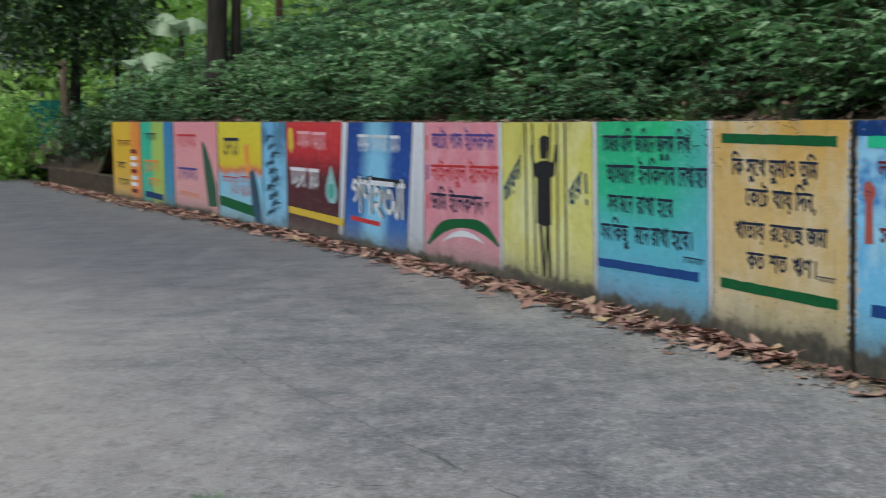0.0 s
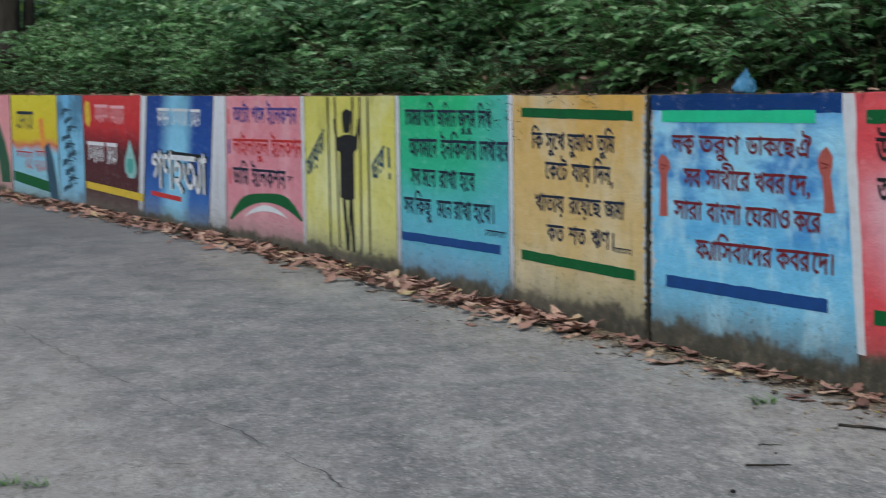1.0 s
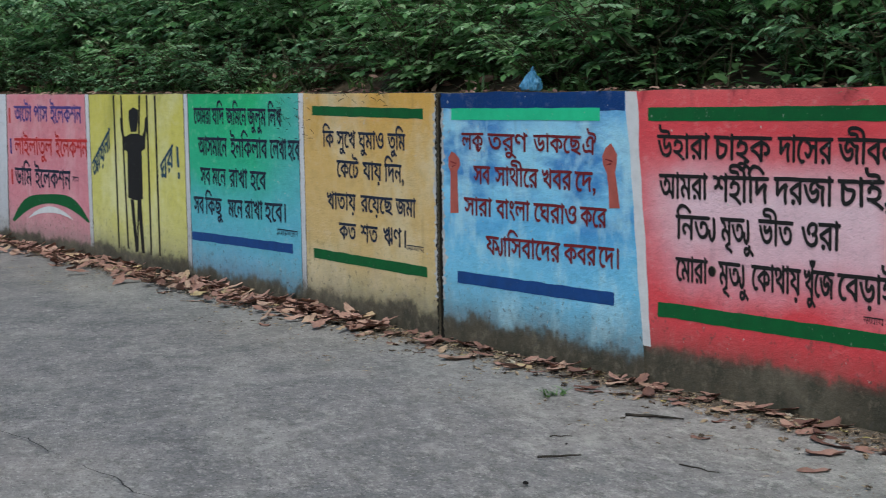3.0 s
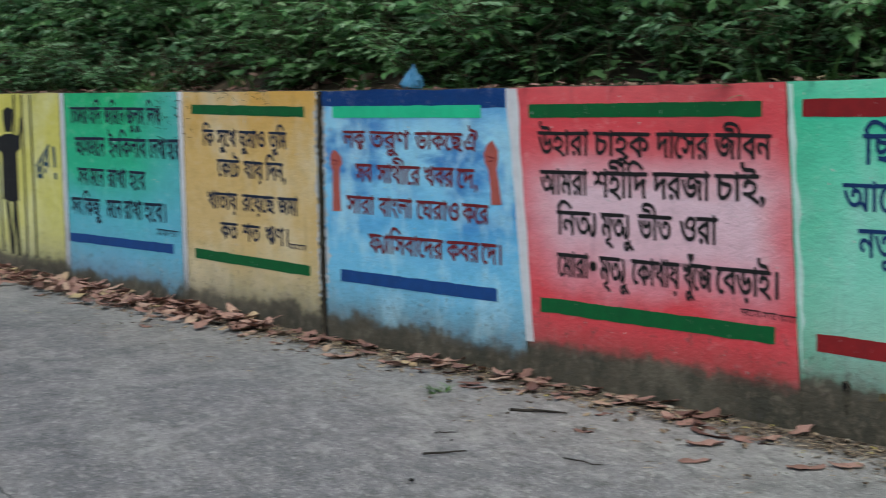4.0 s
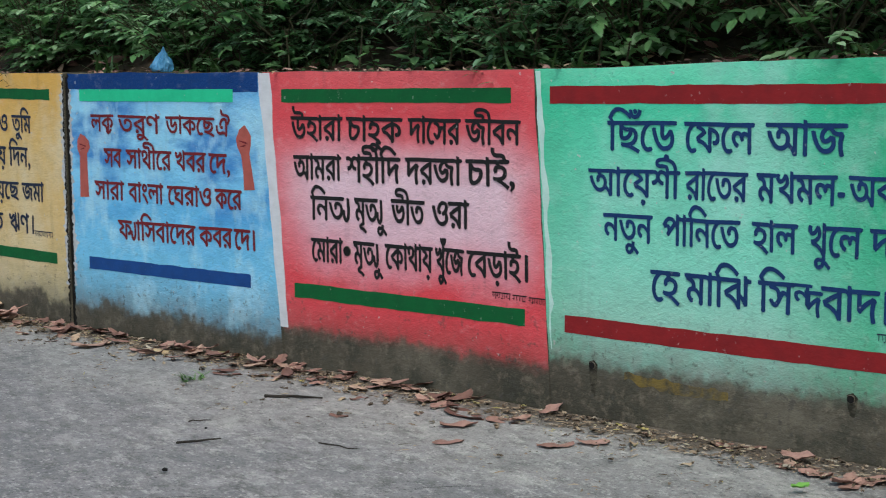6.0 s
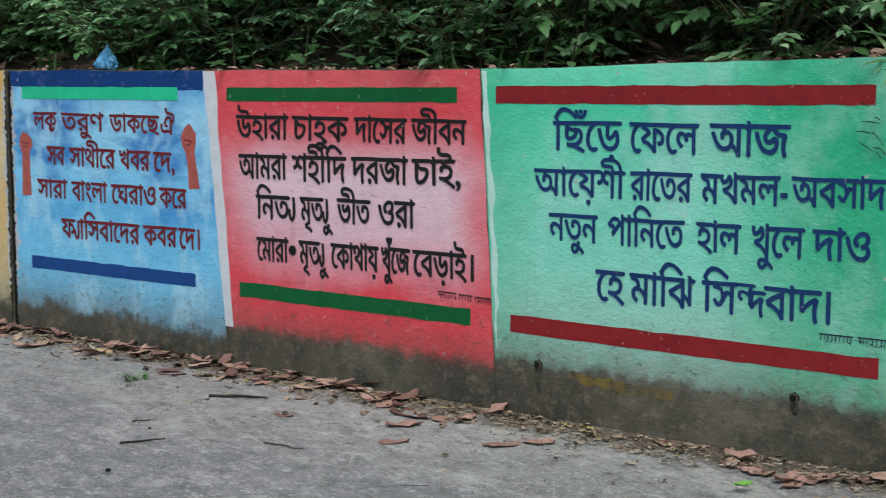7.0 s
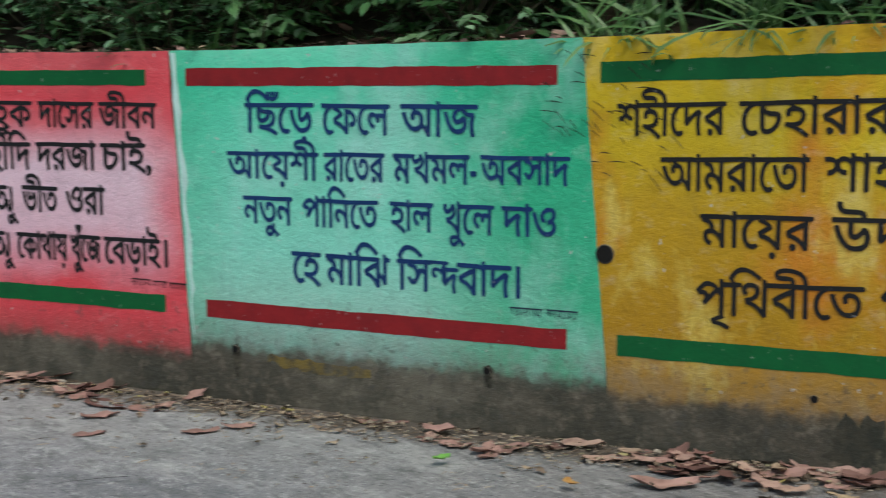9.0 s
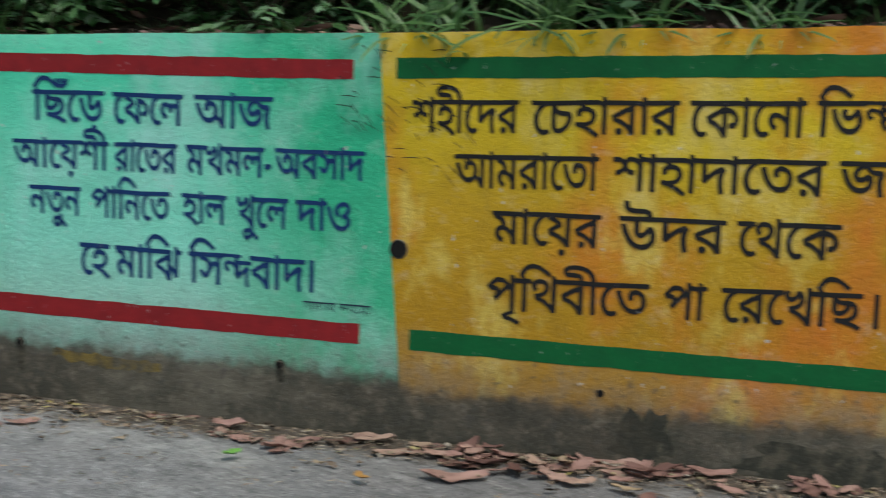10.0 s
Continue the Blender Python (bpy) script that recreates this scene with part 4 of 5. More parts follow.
a = panel(wall_near, 22.52, 24.115, 0.02, P_RED, "red panel fading to pale pink with black verse", tilt0=0.13, tilt1=0.09)
stripe(a, 22.649, 1.320, 24.00, 1.337, 0.062, GREEN_BAR)
verse(a, (
    (22.713, 1.194, 24.045, 1.204, 0.103, (("উহারা", 22.713, 23.042), ("চাহুক", 23.070, 23.405), ("দাসের", 23.441, 23.732), ("জীবন", 23.760, 24.048),)),
    (22.726, 1.014, 23.967, 1.039, 0.111, (("আমরা", 22.726, 23.032), ("শহীদি", 23.068, 23.391), ("দরজা", 23.423, 23.738), ("চাই,", 23.763, 24.016),)),
    (22.835, 0.831, 23.777, 0.851, 0.110, (("নিত্য", 22.835, 23.082), ("মৃত্যু", 23.114, 23.307), ("ভীত", 23.337, 23.529), ("ওরা", 23.577, 23.777),)),
    (22.836, 0.635, 24.053, 0.652, 0.107, (("মোরা", 22.836, 23.035), ("মৃত্যু", 23.104, 23.278), ("কোথায়", 23.299, 23.573), ("খুঁজে", 23.592, 23.748), ("বেড়াই", 23.767, 24.050), ("।", 24.073, 24.090),)),
), INK_BLACK, 0.034)
stripe(a, 22.717, 0.416, 24.073, 0.425, 0.069, GREEN_BAR)
scribble(a, 23.90, 0.485, 24.19, 0.476, 0.030, INK_BLACK, 3, 103)
weep_hole(a, 23.064, 0.591, 0.022, "small rusty drain hole")

P_MINT = paint_mat("mint_paint", [(0.12, (0.24, 0.45, 0.36)), (0.28, (0.33, 0.61, 0.48)), (0.5, (0.27, 0.69, 0.52)), (0.8, (0.16, 0.68, 0.44)), (0.92, (0.10, 0.62, 0.36)), (1.0, (0.20, 0.76, 0.48))], dirt=0.160, rag=0.11, splash=0.6,
                   blotch=(0.46, 0.72, 0.64), blotch_scale=2.2, blotch_at=(0.50, 0.78), across=((0.030, 0.40, 0.18), [(0.0, 0.45), (0.14, 0.05), (0.55, 0.0), (0.84, 0.85), (1.0, 0.85)]))
a = panel(wall_near, 24.12, 25.868, 0.02, P_MINT, "mint green panel with navy verse between dark red bars", tilt0=0.09, tilt1=0.122)
band(wall_near, "border_strip", [(24.122 + 0.085 * (1 - t) + 0.010 * noise.noise((t * 9, 2, 4)) + 0.006 * noise.noise((t * 31, 2, 4)), 0.275 + t * 1.13) for t in arc],
     [(24.126 + 0.022 * min(1, 3 * t) + 0.085 * (1 - t) + 0.014 * noise.noise((t * 8, 7, 4)) + 0.010 * noise.noise((t * 27, 7, 4)), 0.275 + t * 1.13) for t in arc], ink_mat("pale_mint_border", (0.55, 0.74, 0.66), (0.40, 0.62, 0.53)), "pale worn fringe between two panels", off=0.0020)
stripe(a, 24.195, 1.344, 25.772, 1.366, 0.070, RED_BAR)
verse(a, (
    (24.470, 1.212, 25.461, 1.220, 0.113, (("ছিঁড়ে", 24.475, 24.780), ("ফেলে", 24.818, 25.107), ("আজ", 25.154, 25.465),)),
    (24.387, 1.022, 25.821, 1.044, 0.104, (("আয়েশী", 24.387, 24.800), ("রাতের", 24.825, 25.084), ("মখমল", 25.122, 25.433), ("-", 25.439, 25.461), ("অবসাদ", 25.478, 25.821),)),
    (24.458, 0.849, 25.770, 0.859, 0.106, (("নতুন", 24.458, 24.680), ("পানিতে", 24.729, 25.055), ("হাল", 25.107, 25.286), ("খুলে", 25.331, 25.530), ("দাও", 25.562, 25.770),)),
    (24.677, 0.641, 25.591, 0.640, 0.114, (("হে", 24.677, 24.804), ("মাঝি", 24.829, 25.106), ("সিন্দবাদ", 25.137, 25.600), ("।", 25.617, 25.636),)),
), INK_NAVY, 0.026)
stripe(a, 24.273, 0.424, 25.816, 0.424, 0.074, RED_BAR)
scribble(a, 25.595, 0.492, 25.874, 0.494, 0.034, INK_DARK, 2, 104)

P_GOLD = paint_mat("golden_yellow_paint", [(0.12, (0.36, 0.175, 0.005)), (0.4, (0.44, 0.245, 0.006)), (0.62, (0.51, 0.31, 0.008)), (0.85, (0.62, 0.45, 0.010)), (1.0, (0.64, 0.43, 0.008))], dirt=0.132, rag=0.08,
                   blotch=(0.58, 0.17, 0.012), blotch_scale=1.7, blotch_at=(0.48, 0.64), rub=(0.66, 0.50, 0.10))
a = panel(wall_near, 25.868, 29.2, 0.02, P_GOLD, "golden yellow panel rubbed with orange, with black verse", tilt0=0.122, tilt1=0.0)
stripe(a, 25.931, 1.379, 29.0, 1.50, 0.073, GREEN_BAR)
verse(a, (
    (25.996, 1.233, 27.329, 1.283, 0.112, (("শহীদের", 25.996, 26.375), ("চেহারার", 26.422, 26.923), ("কোনো", 26.959, 27.332), ("ভিন্ন", 27.368, 27.633),)),
    (26.154, 1.053, 27.406, 1.092, 0.112, (("আমরাতো", 26.154, 26.660), ("শাহাদাতের", 26.710, 27.408), ("জ", 27.450, 27.603),)),
    (26.297, 0.864, 27.467, 0.886, 0.112, (("মায়ের", 26.297, 26.677), ("উদর", 26.739, 27.098), ("থেকে", 27.135, 27.467),)),
    (26.287, 0.630, 27.544, 0.664, 0.112, (("পৃথিবীতে", 26.287, 26.851), ("পা", 26.905, 27.045), ("রেখেছি", 27.095, 27.548), ("।", 27.587, 27.601),)),
), INK_BLACK, 0.022)
stripe(a, 26.004, 0.421, 29.0, 0.418, 0.075, GREEN_BAR)
weep_hole(a, 25.956, 0.706, 0.032, "drain hole with a dark bore")
weep_hole(wall_near, 26.70, 0.255, 0.013, "small drain hole", lip=False)
weep_hole(wall_near, 24.409, 0.232, 0.014, "small drain hole with a dark run", lip=False)
weep_hole(wall_near, 25.507, 0.245, 0.014, "small drain hole with a dark run", lip=False)


def creeper(parent, u0, u1, z0, z1, n, seed, lean=0.0):
    """Dead creeper stalks clinging to the paint."""
    rc = random.Random(seed)
    pieces = []
    for _ in range(n):
        u, z = rc.uniform(u0, u1), rc.uniform(z0, z1)
        L, a = rc.uniform(0.02, 0.07), rc.uniform(-0.5, 0.6) + lean
        pts = [on_wall(u + L * t * math.cos(a), z + L * t * math.sin(a) - 0.01 * t * t, 0.012) for t in (0, 0.5, 1)]
        pieces.append(tube(pts, [0.001, 0.002, 0.001], 4))
    v, f = join(pieces)
    tagged(new("creeper", mesh_from("creeper", v, f, STEM_DARK)), "dead creeper stalks clinging to the painted wall", "creeper", kind="stuff")


STEM_DARK = bark_mat("dead_stalk", (0.010, 0.010, 0.008), (0.035, 0.032, 0.022))
creeper(wall_far, 19.12, 19.45, 1.10, 1.38, 26, 1)
creeper(wall_far, 19.50, 20.45, 1.30, 1.39, 16, 2)
creeper(wall_far, 19.42, 19.60, 1.10, 1.24, 6, 3)
creeper(wall_near, 25.70, 26.10, 1.12, 1.42, 30, 4, -0.3)
creeper(wall_near, 25.90, 26.20, 0.98, 1.22, 22, 5, -0.3)


def stain_mat(name, color, scale):
    """A patchy stain through which the bare concrete shows."""
    k = Nodes(name)
    conc, mid, fine = concrete_color(k)
    col = k.mix(k.ramp(k.noise(scale, 6, 0.7), [(0.40, 0.0), (0.56, 0.9)]), conc, color)
    k.bump(k.math("ADD", mid, fine), 0.5, 0.008)
    return k.done(col, 0.9, 0.2)


DAMP = stain_mat("damp_stain", (0.024, 0.023, 0.016), 22.0)
for u, z, h in ((24.412, 0.225, 0.12), (25.51, 0.238, 0.06)):
    shape(wall_near, "damp_run", [(u - 0.020, z + 0.020), (u + 0.004, z + 0.030), (u + 0.022, z + 0.012), (u + 0.018, z - h * 0.5), (u + 0.010, z - h), (u - 0.006, z - h * 0.9), (u - 0.016, z - h * 0.4)], DAMP, off=0.0022)
WET = stain_mat("wet_foot", (0.034, 0.035, 0.026), 15.0)
for u, z, ru, rz in ((26.86, 0.085, 0.10, 0.12), (27.45, 0.060, 0.24, 0.09)):
    out = []
    for i in range(40):
        w = 2 * math.pi * i / 40
        k = 1 + 0.35 * noise.noise((3 * math.cos(w), 3 * math.sin(w), u)) + 0.2 * noise.noise((9 * math.cos(w), 9 * math.sin(w), u))
        out.append((u + ru * k * math.cos(w), max(0.0, z + rz * k * math.sin(w))))
    shape(wall_near, "damp_patch", out, WET, off=0.0022)
OLD_OCHRE = stain_mat("old_ochre_paint", (0.19, 0.135, 0.035), 11.0)
ot = [i / 40 for i in range(41)]
band(wall_near, "old_paint", [(24.56 + 0.46 * t, 0.192 - 0.022 * t + 0.022 * noise.noise((t * 9, 1, 0)) - 0.016 * math.sin(math.pi * t)) for t in ot],
     [(24.56 + 0.46 * t, 0.222 - 0.020 * t + 0.014 * noise.noise((t * 11, 5, 0))) for t in ot], OLD_OCHRE, off=0.0022)


# ============ plants ============
def leaf_shape(length, width, droop, fold=0.16):
    """A pointed leaf along +x with a fold along its rib."""
    v = [(0, 0, 0)]
    for x, w in ((0.30, 0.5), (0.66, 0.40)):
        z = -droop * x * x * length
        v += [(x * length, 0, z - fold * w * width), (x * length, w * width, z), (x * length, -w * width, z)]
    v.append((length, 0, -droop * length))
    f = [(0, 1, 2), (0, 3, 1), (1, 4, 5, 2), (3, 6, 4, 1), (4, 7, 5), (6, 7, 4)]
    return np.array(v), f


def scatter_leaves(spots, rng, length, width, droop):
    """Leaves at spots of (place, heading), as one set of verts and faces."""
    vs, fs, o = [], [], 0
    kinds = [leaf_shape(1.0, width * k, droop * d) for k, d in ((1, 1), (0.85, 0.6), (1.1, 1.4))]
    for p, yaw, pitch, roll, size in spots:
        v, f = kinds[rng.randrange(3)]
        m = np.array(Euler((roll, pitch, yaw)).to_matrix())
        vs.append((v * (length * size)) @ m.T + np.array(p))
        fs += [tuple(i + o for i in q) for q in f]
        o += len(v)
    return np.concatenate(vs), fs


def shrub_meshes(name, rng, stems, height, spread, leaves, length, width, droop, material):
    """Stems and leaves of one shrub, with its foot at the origin."""
    tubes, spots = [], []
    for _ in range(stems):
        w = rng.uniform(0, 2 * math.pi)
        out = spread * rng.uniform(0.15, 1.0)
        tall = height * rng.uniform(0.55, 1.0) * (1 - 0.25 * out / spread)
        pts = []
        for i in range(5):
            s = i / 4
            pts.append((out * s ** 1.3 * math.cos(w) + 0.04 * rng.uniform(-1, 1), out * s ** 1.3 * math.sin(w) + 0.04 * rng.uniform(-1, 1), tall * s))
        tubes.append(tube(pts, [0.006, 0.005, 0.004, 0.003, 0.002], 3))
        # side twigs, each with leaves to both sides
        for k in range(max(3, leaves // 8)):
            s = rng.uniform(0.12, 1.0) ** 0.75
            i = min(3, int(s * 4))
            root = Vector(pts[i]).lerp(Vector(pts[i + 1]), s * 4 - i)
            yaw, rise = rng.uniform(0, 2 * math.pi), rng.uniform(-0.1, 0.55)
            reach = length * rng.uniform(1.6, 3.0)
            way = Vector((math.cos(yaw), math.sin(yaw), rise))
            tip = root + way * reach - Vector((0, 0, 0.25 * reach))
            tubes.append(tube([root, root.lerp(tip, 0.5) + Vector((0, 0, 0.06 * reach)), tip], [0.003, 0.002, 0.001], 3))
            for j in range(8):
                f = 0.25 + 0.75 * j / 7
                q = root.lerp(tip, f) + Vector((0, 0, 0.24 * reach * f * (1 - f)))
                side = yaw + (0.95 if j % 2 else -0.95) * (1.05 - 0.6 * f) + rng.uniform(-0.25, 0.25)
                spots.append((q, side, rng.uniform(-0.15, 0.45), rng.uniform(-0.35, 0.35), rng.uniform(0.65, 1.2) * (1.1 - 0.35 * abs(f - 0.6))))
    sv, sf = join(tubes)
    lv, lf = scatter_leaves(spots, rng, length, width, droop)
    return mesh_from("branchwork", sv, sf, STEM), mesh_from("foliage", lv, lf, material)


def make_thing(name, base, parts, label, category, group=""):
    ob = new(name)
    ob.matrix_basis = base
    tagged(ob, label, category, group)
    for n, me in parts:
        tagged(part(n, me, ob), kind="stuff")
    return ob


rng = random.Random(7)
kinds = []
for k in range(4):
    kinds.append(("shrub", shrub_meshes("shrub", rng, 15, 1.05, 0.62, 56, 0.082, 0.50, 0.25, LEAF_A), "dark green leafy shrub on the bank"))
for k in range(2):
    kinds.append(("shrub", shrub_meshes("shrub", rng, 11, 1.15, 0.55, 34, 0.125, 0.52, 0.35, LEAF_B), "broad-leaved green shrub on the bank"))
for k in range(2):
    kinds.append(("shrub", shrub_meshes("shrub", rng, 18, 0.62, 0.45, 42, 0.052, 0.48, 0.2, LEAF_A), "low small-leaved shrub behind the wall"))
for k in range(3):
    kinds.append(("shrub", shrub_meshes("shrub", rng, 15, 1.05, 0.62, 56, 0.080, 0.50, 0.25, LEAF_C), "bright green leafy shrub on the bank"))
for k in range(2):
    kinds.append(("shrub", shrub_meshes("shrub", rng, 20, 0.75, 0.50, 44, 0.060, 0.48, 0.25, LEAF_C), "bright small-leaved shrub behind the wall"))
first = {}


def place(kind, m):
    name, meshes, label = kinds[kind]
    if kind in first:
        return copy_thing(first[kind], m)
    first[kind] = make_thing(name, m, [("branchwork", meshes[0]), ("foliage", meshes[1])], label, "shrub", "shrubs on the bank")
    return first[kind]


def bank_z(u, o):
    start = top_z(u) - 0.06 if u > -1.2 else max(0.35, 1.39 + (u + 1.2) * 0.5)
    return start + bank_rise(o)


for o, step, u_from, pick in ((0.34, 0.40, -1.0, (6, 7, 7, 6, 11)), (0.66, 0.40, -1.5, (6, 7, 0, 11, 12)), (0.50, 0.36, 20.5, (6, 7, 11, 12)), (1.05, 0.38, -0.5, (0, 1, 2, 3, 6, 11, 12)), (1.6, 0.46, 2.5, (0, 1, 2, 3, 4, 5)),
                              (2.4, 0.75, 5.0, (0, 1, 4, 3, 5)), (3.5, 1.25, 7.0, (0, 1, 5, 3, 4)), (4.8, 1.5, 9.0, (0, 1, 2, 3, 5))):
    u = u_from
    while u < 29.5:
        uu, oo = u + rng.uniform(-0.25, 0.25), o + rng.uniform(-0.22, 0.25) * (1 if o > 0.6 else 0.4)
        p = on_wall(uu, bank_z(uu, oo) - 0.05, -oo)
        s = rng.uniform(0.85, 1.25) * (1.0 + 0.08 * o) * (0.8 if uu < 1 else 1.0)
        if not (o < 0.5 and rng.random() < (0.22 if uu > 18 else 0.2)):
            kind = rng.choice(pick)
            # the far stretch gets more lit-coloured shrubs, for the stronger daylight there
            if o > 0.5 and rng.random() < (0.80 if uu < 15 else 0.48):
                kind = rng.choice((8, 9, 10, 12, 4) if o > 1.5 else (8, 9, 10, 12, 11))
            place(kind, pose(*p, rng.uniform(-6, 6), rng.uniform(-6, 6), rng.uniform(0, 360)) @ Matrix.Diagonal((s, s, s * rng.uniform(0.85, 1.1), 1)))
        u += step * rng.uniform(0.8, 1.2)


def blades(spots, rng, length):
    vs, fs, o = [], [], 0
    for p, yaw, lean, size in spots:
        n = 4
        L, w = length * size, 0.010 * size
        for i in range(n + 1):
            s = i / n
            bend = lean * s * 1.6
            x = L * s * math.sin(min(bend, 2.6))
            z = L * (s - 0.5 * lean * s * s)
            c = Vector((math.cos(yaw), math.sin(yaw), 0))
            side = Vector((-c.y, c.x, 0)) * w * (1 - s) ** 0.6
            base = Vector(p) + c * x + Vector((0, 0, z))
            vs += [base + side, base - side]
        for i in range(n):
            a = o + i * 2
            fs.append((a, a + 1, a + 3, a + 2))
        o += 2 * (n + 1)
    return vs, fs


def grass_tuft_mesh(rng, n, length, lean):
    spots = [((rng.gauss(0, 0.05), rng.gauss(0, 0.05), 0), rng.uniform(0, 6.28), rng.uniform(0.2, lean), rng.uniform(0.5, 1.2)) for _ in range(n)]
    v, f = blades(spots, rng, length)
    return mesh_from("grass_tuft", v, f, GRASS)


tufts = [grass_tuft_mesh(rng, 30, 0.22, 1.6), grass_tuft_mesh(rng, 24, 0.15, 1.4), grass_tuft_mesh(rng, 50, 0.42, 1.9)]
for _ in range(75):
    u = rng.uniform(14, 28.5) if rng.random() < 0.75 else rng.uniform(-1, 14)
    o = rng.uniform(0.16, 0.6)
    k = rng.choice((0, 1, 1) if u > 24.5 else (1, 1, 0))
    t = new("grass_tuft", tufts[k])
    t.matrix_basis = pose(*on_wall(u, bank_z(u, o) - 0.01, -o), 0, 0, rng.uniform(0, 360))
    tagged(t, "tuft of green grass behind the wall's top", "grass", "grass along the wall top")
# grass leaning over the wall between the mint and the yellow panel
for u, k, s in ((25.92, 0, 1.1), (26.10, 1, 1.3), (26.48, 2, 0.8), (26.75, 0, 1.0), (23.85, 1, 0.9), (27.2, 0, 1.0)):
    t = new("grass_tuft", tufts[k])
    p, n = plan(u)
    t.matrix_basis = pose(*on_wall(u, top_z(u) - 0.015, -0.10), 0, 0, math.degrees(math.atan2(n.y, n.x))) @ pose(0, 0, 0, 0, 38, 0) @ Matrix.Diagonal((s, s, s, 1))
    tagged(t, "long grass hanging over the wall", "grass", "grass along the wall top")


def ground_litter():
    """Dead leaves over the bank's foot, too many to count."""
    spots = []
    for _ in range(2600):
        u, o = rng.uniform(-1, 29), 0.14 + 2.0 * rng.random() ** 2
        spots.append((on_wall(u, bank_z(u, o) + 0.02 + 0.03 * rng.random(), -o), rng.uniform(0, 6.28), rng.uniform(-0.5, 0.5), rng.uniform(-0.8, 0.8), rng.uniform(0.5, 1.3)))
    v, f = scatter_leaves(spots, rng, 0.11, 0.45, 0.2)
    tagged(new("bank_litter", mesh_from("bank_litter", v, f, DRY)), "brown dead leaves lying on the bank behind the wall", "dead leaves", kind="stuff")


ground_litter()


def top_litter():
    """Crumbled leaf, stalks and earth on the wall's top."""
    spots = []
    for _ in range(1500):
        u, o = rng.uniform(-0.8, 29), rng.uniform(-0.004, 0.22)
        if noise.noise((u * 1.7, 2, 0)) < -0.25:
            continue
        spots.append((on_wall(u, top_z(u) + 0.004 + 0.012 * rng.random(), -o), rng.uniform(0, 6.28), rng.uniform(-0.5, 0.4), rng.uniform(-0.8, 0.8), rng.uniform(0.25, 1.0)))
    v, f = scatter_leaves(spots, rng, 0.060, 0.40, 0.3)
    tagged(new("top_litter", mesh_from("top_litter", v, f, DRY)), "crumbled dead leaves and earth along the wall top", "dead leaves", kind="stuff")


top_litter()


SEED_STEM = mesh_from("stem", *tube([(0, 0, -0.02), (0.004, 0, 0.06), (0, 0.004, 0.125)], [0.003, 0.0025, 0.0015], 4), STEM)
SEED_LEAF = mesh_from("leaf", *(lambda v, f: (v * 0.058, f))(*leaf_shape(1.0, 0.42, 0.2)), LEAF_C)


def seedling(rng):
    """A few pale leaves round a thin stem, each a part."""
    ob = tagged(new("seedling"), "small pale green seedling behind the wall top", "seedling", "seedlings along the wall top")
    part("stem", SEED_STEM, ob)
    for k in range(9):
        a = k * 137 + rng.uniform(-17, 17)
        lf = part("leaf", SEED_LEAF, ob)
        lf.matrix_basis = pose(0.01 * math.cos(radians(a)), 0.01 * math.sin(radians(a)), 0.025 + 0.011 * k, rng.uniform(-11, 11), rng.uniform(-22, 11), a) @ Matrix.Scale(1.1 - 0.07 * k, 4)
    return ob


seedlings = []
for i in range(64):
    u, o, z = rng.uniform(17.5, 26.0) if rng.random() < 0.4 else rng.uniform(21.8, 24.6), rng.uniform(0.18, 0.62), rng.uniform(0.8, 2.2)
    m = pose(*on_wall(u, bank_z(u, o) + 0.01, -o), rng.uniform(-15, 15), rng.uniform(-15, 15), rng.uniform(0, 360)) @ Matrix.Scale(z, 4)
    if i < 3:
        seedlings.append(seedling(rng))
        seedlings[i].matrix_basis = m
    else:
        copy_thing(seedlings[i % 3], m @ Matrix.Scale(1 / seedlings[i % 3].scale[0], 4))


# ============ trees and distance ============
def tree(x, y, z, h, r, lean, bark, label, crown=True, seed=1, crown_mat=None, crown_r=2.6, clumps=150):
    rg = random.Random(seed)
    ob = tagged(new("tree"), label, "tree", "trees in the wood")
    ob.matrix_basis = pose(x, y, z)
    pts = [(lean[0] * s + 0.10 * rg.uniform(-1, 1) * s, lean[1] * s + 0.10 * rg.uniform(-1, 1) * s, h * s - 0.3) for s in (0, 0.1, 0.25, 0.45, 0.7, 1.0)]
    rad = [r * 1.35, r * 1.08, r, r * 0.85, r * 0.6, r * 0.25]
    v, f = tube(pts, rad, 12)
    part("trunk", mesh_from("trunk", v, f, bark, True), ob)
    spots = []
    if crown:
        for k in range(6):
            i = rg.choice((3, 4))
            a = Vector(pts[i]).lerp(Vector(pts[i + 1]), rg.random())
            w = rg.uniform(0, 6.28)
            ln = crown_r * rg.uniform(0.6, 1.0)
            lp = [a + Vector((math.cos(w) * ln * s, math.sin(w) * ln * s, ln * 0.5 * s ** 0.8)) for s in (0, 0.35, 0.7, 1.0)]
            v, f = tube(lp, [r * 0.42, r * 0.3, r * 0.2, r * 0.08], 7)
            part("limb", mesh_from("limb", v, f, bark, True), ob)
            for c in range(clumps // 6):
                q = lp[rg.choice((1, 2, 3))] + Vector((rg.gauss(0, 0.6), rg.gauss(0, 0.6), rg.gauss(0, 0.5)))
                for _ in range(14):
                    spots.append((q + Vector((rg.gauss(0, 0.22), rg.gauss(0, 0.22), rg.gauss(0, 0.18))), rg.uniform(0, 6.28), rg.uniform(-0.3, 0.9), rg.uniform(-0.6, 0.6), rg.uniform(0.7, 1.3)))
        v, f = scatter_leaves(spots, rg, 0.22, 0.42, 0.3)
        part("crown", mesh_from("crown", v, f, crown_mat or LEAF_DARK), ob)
    return ob


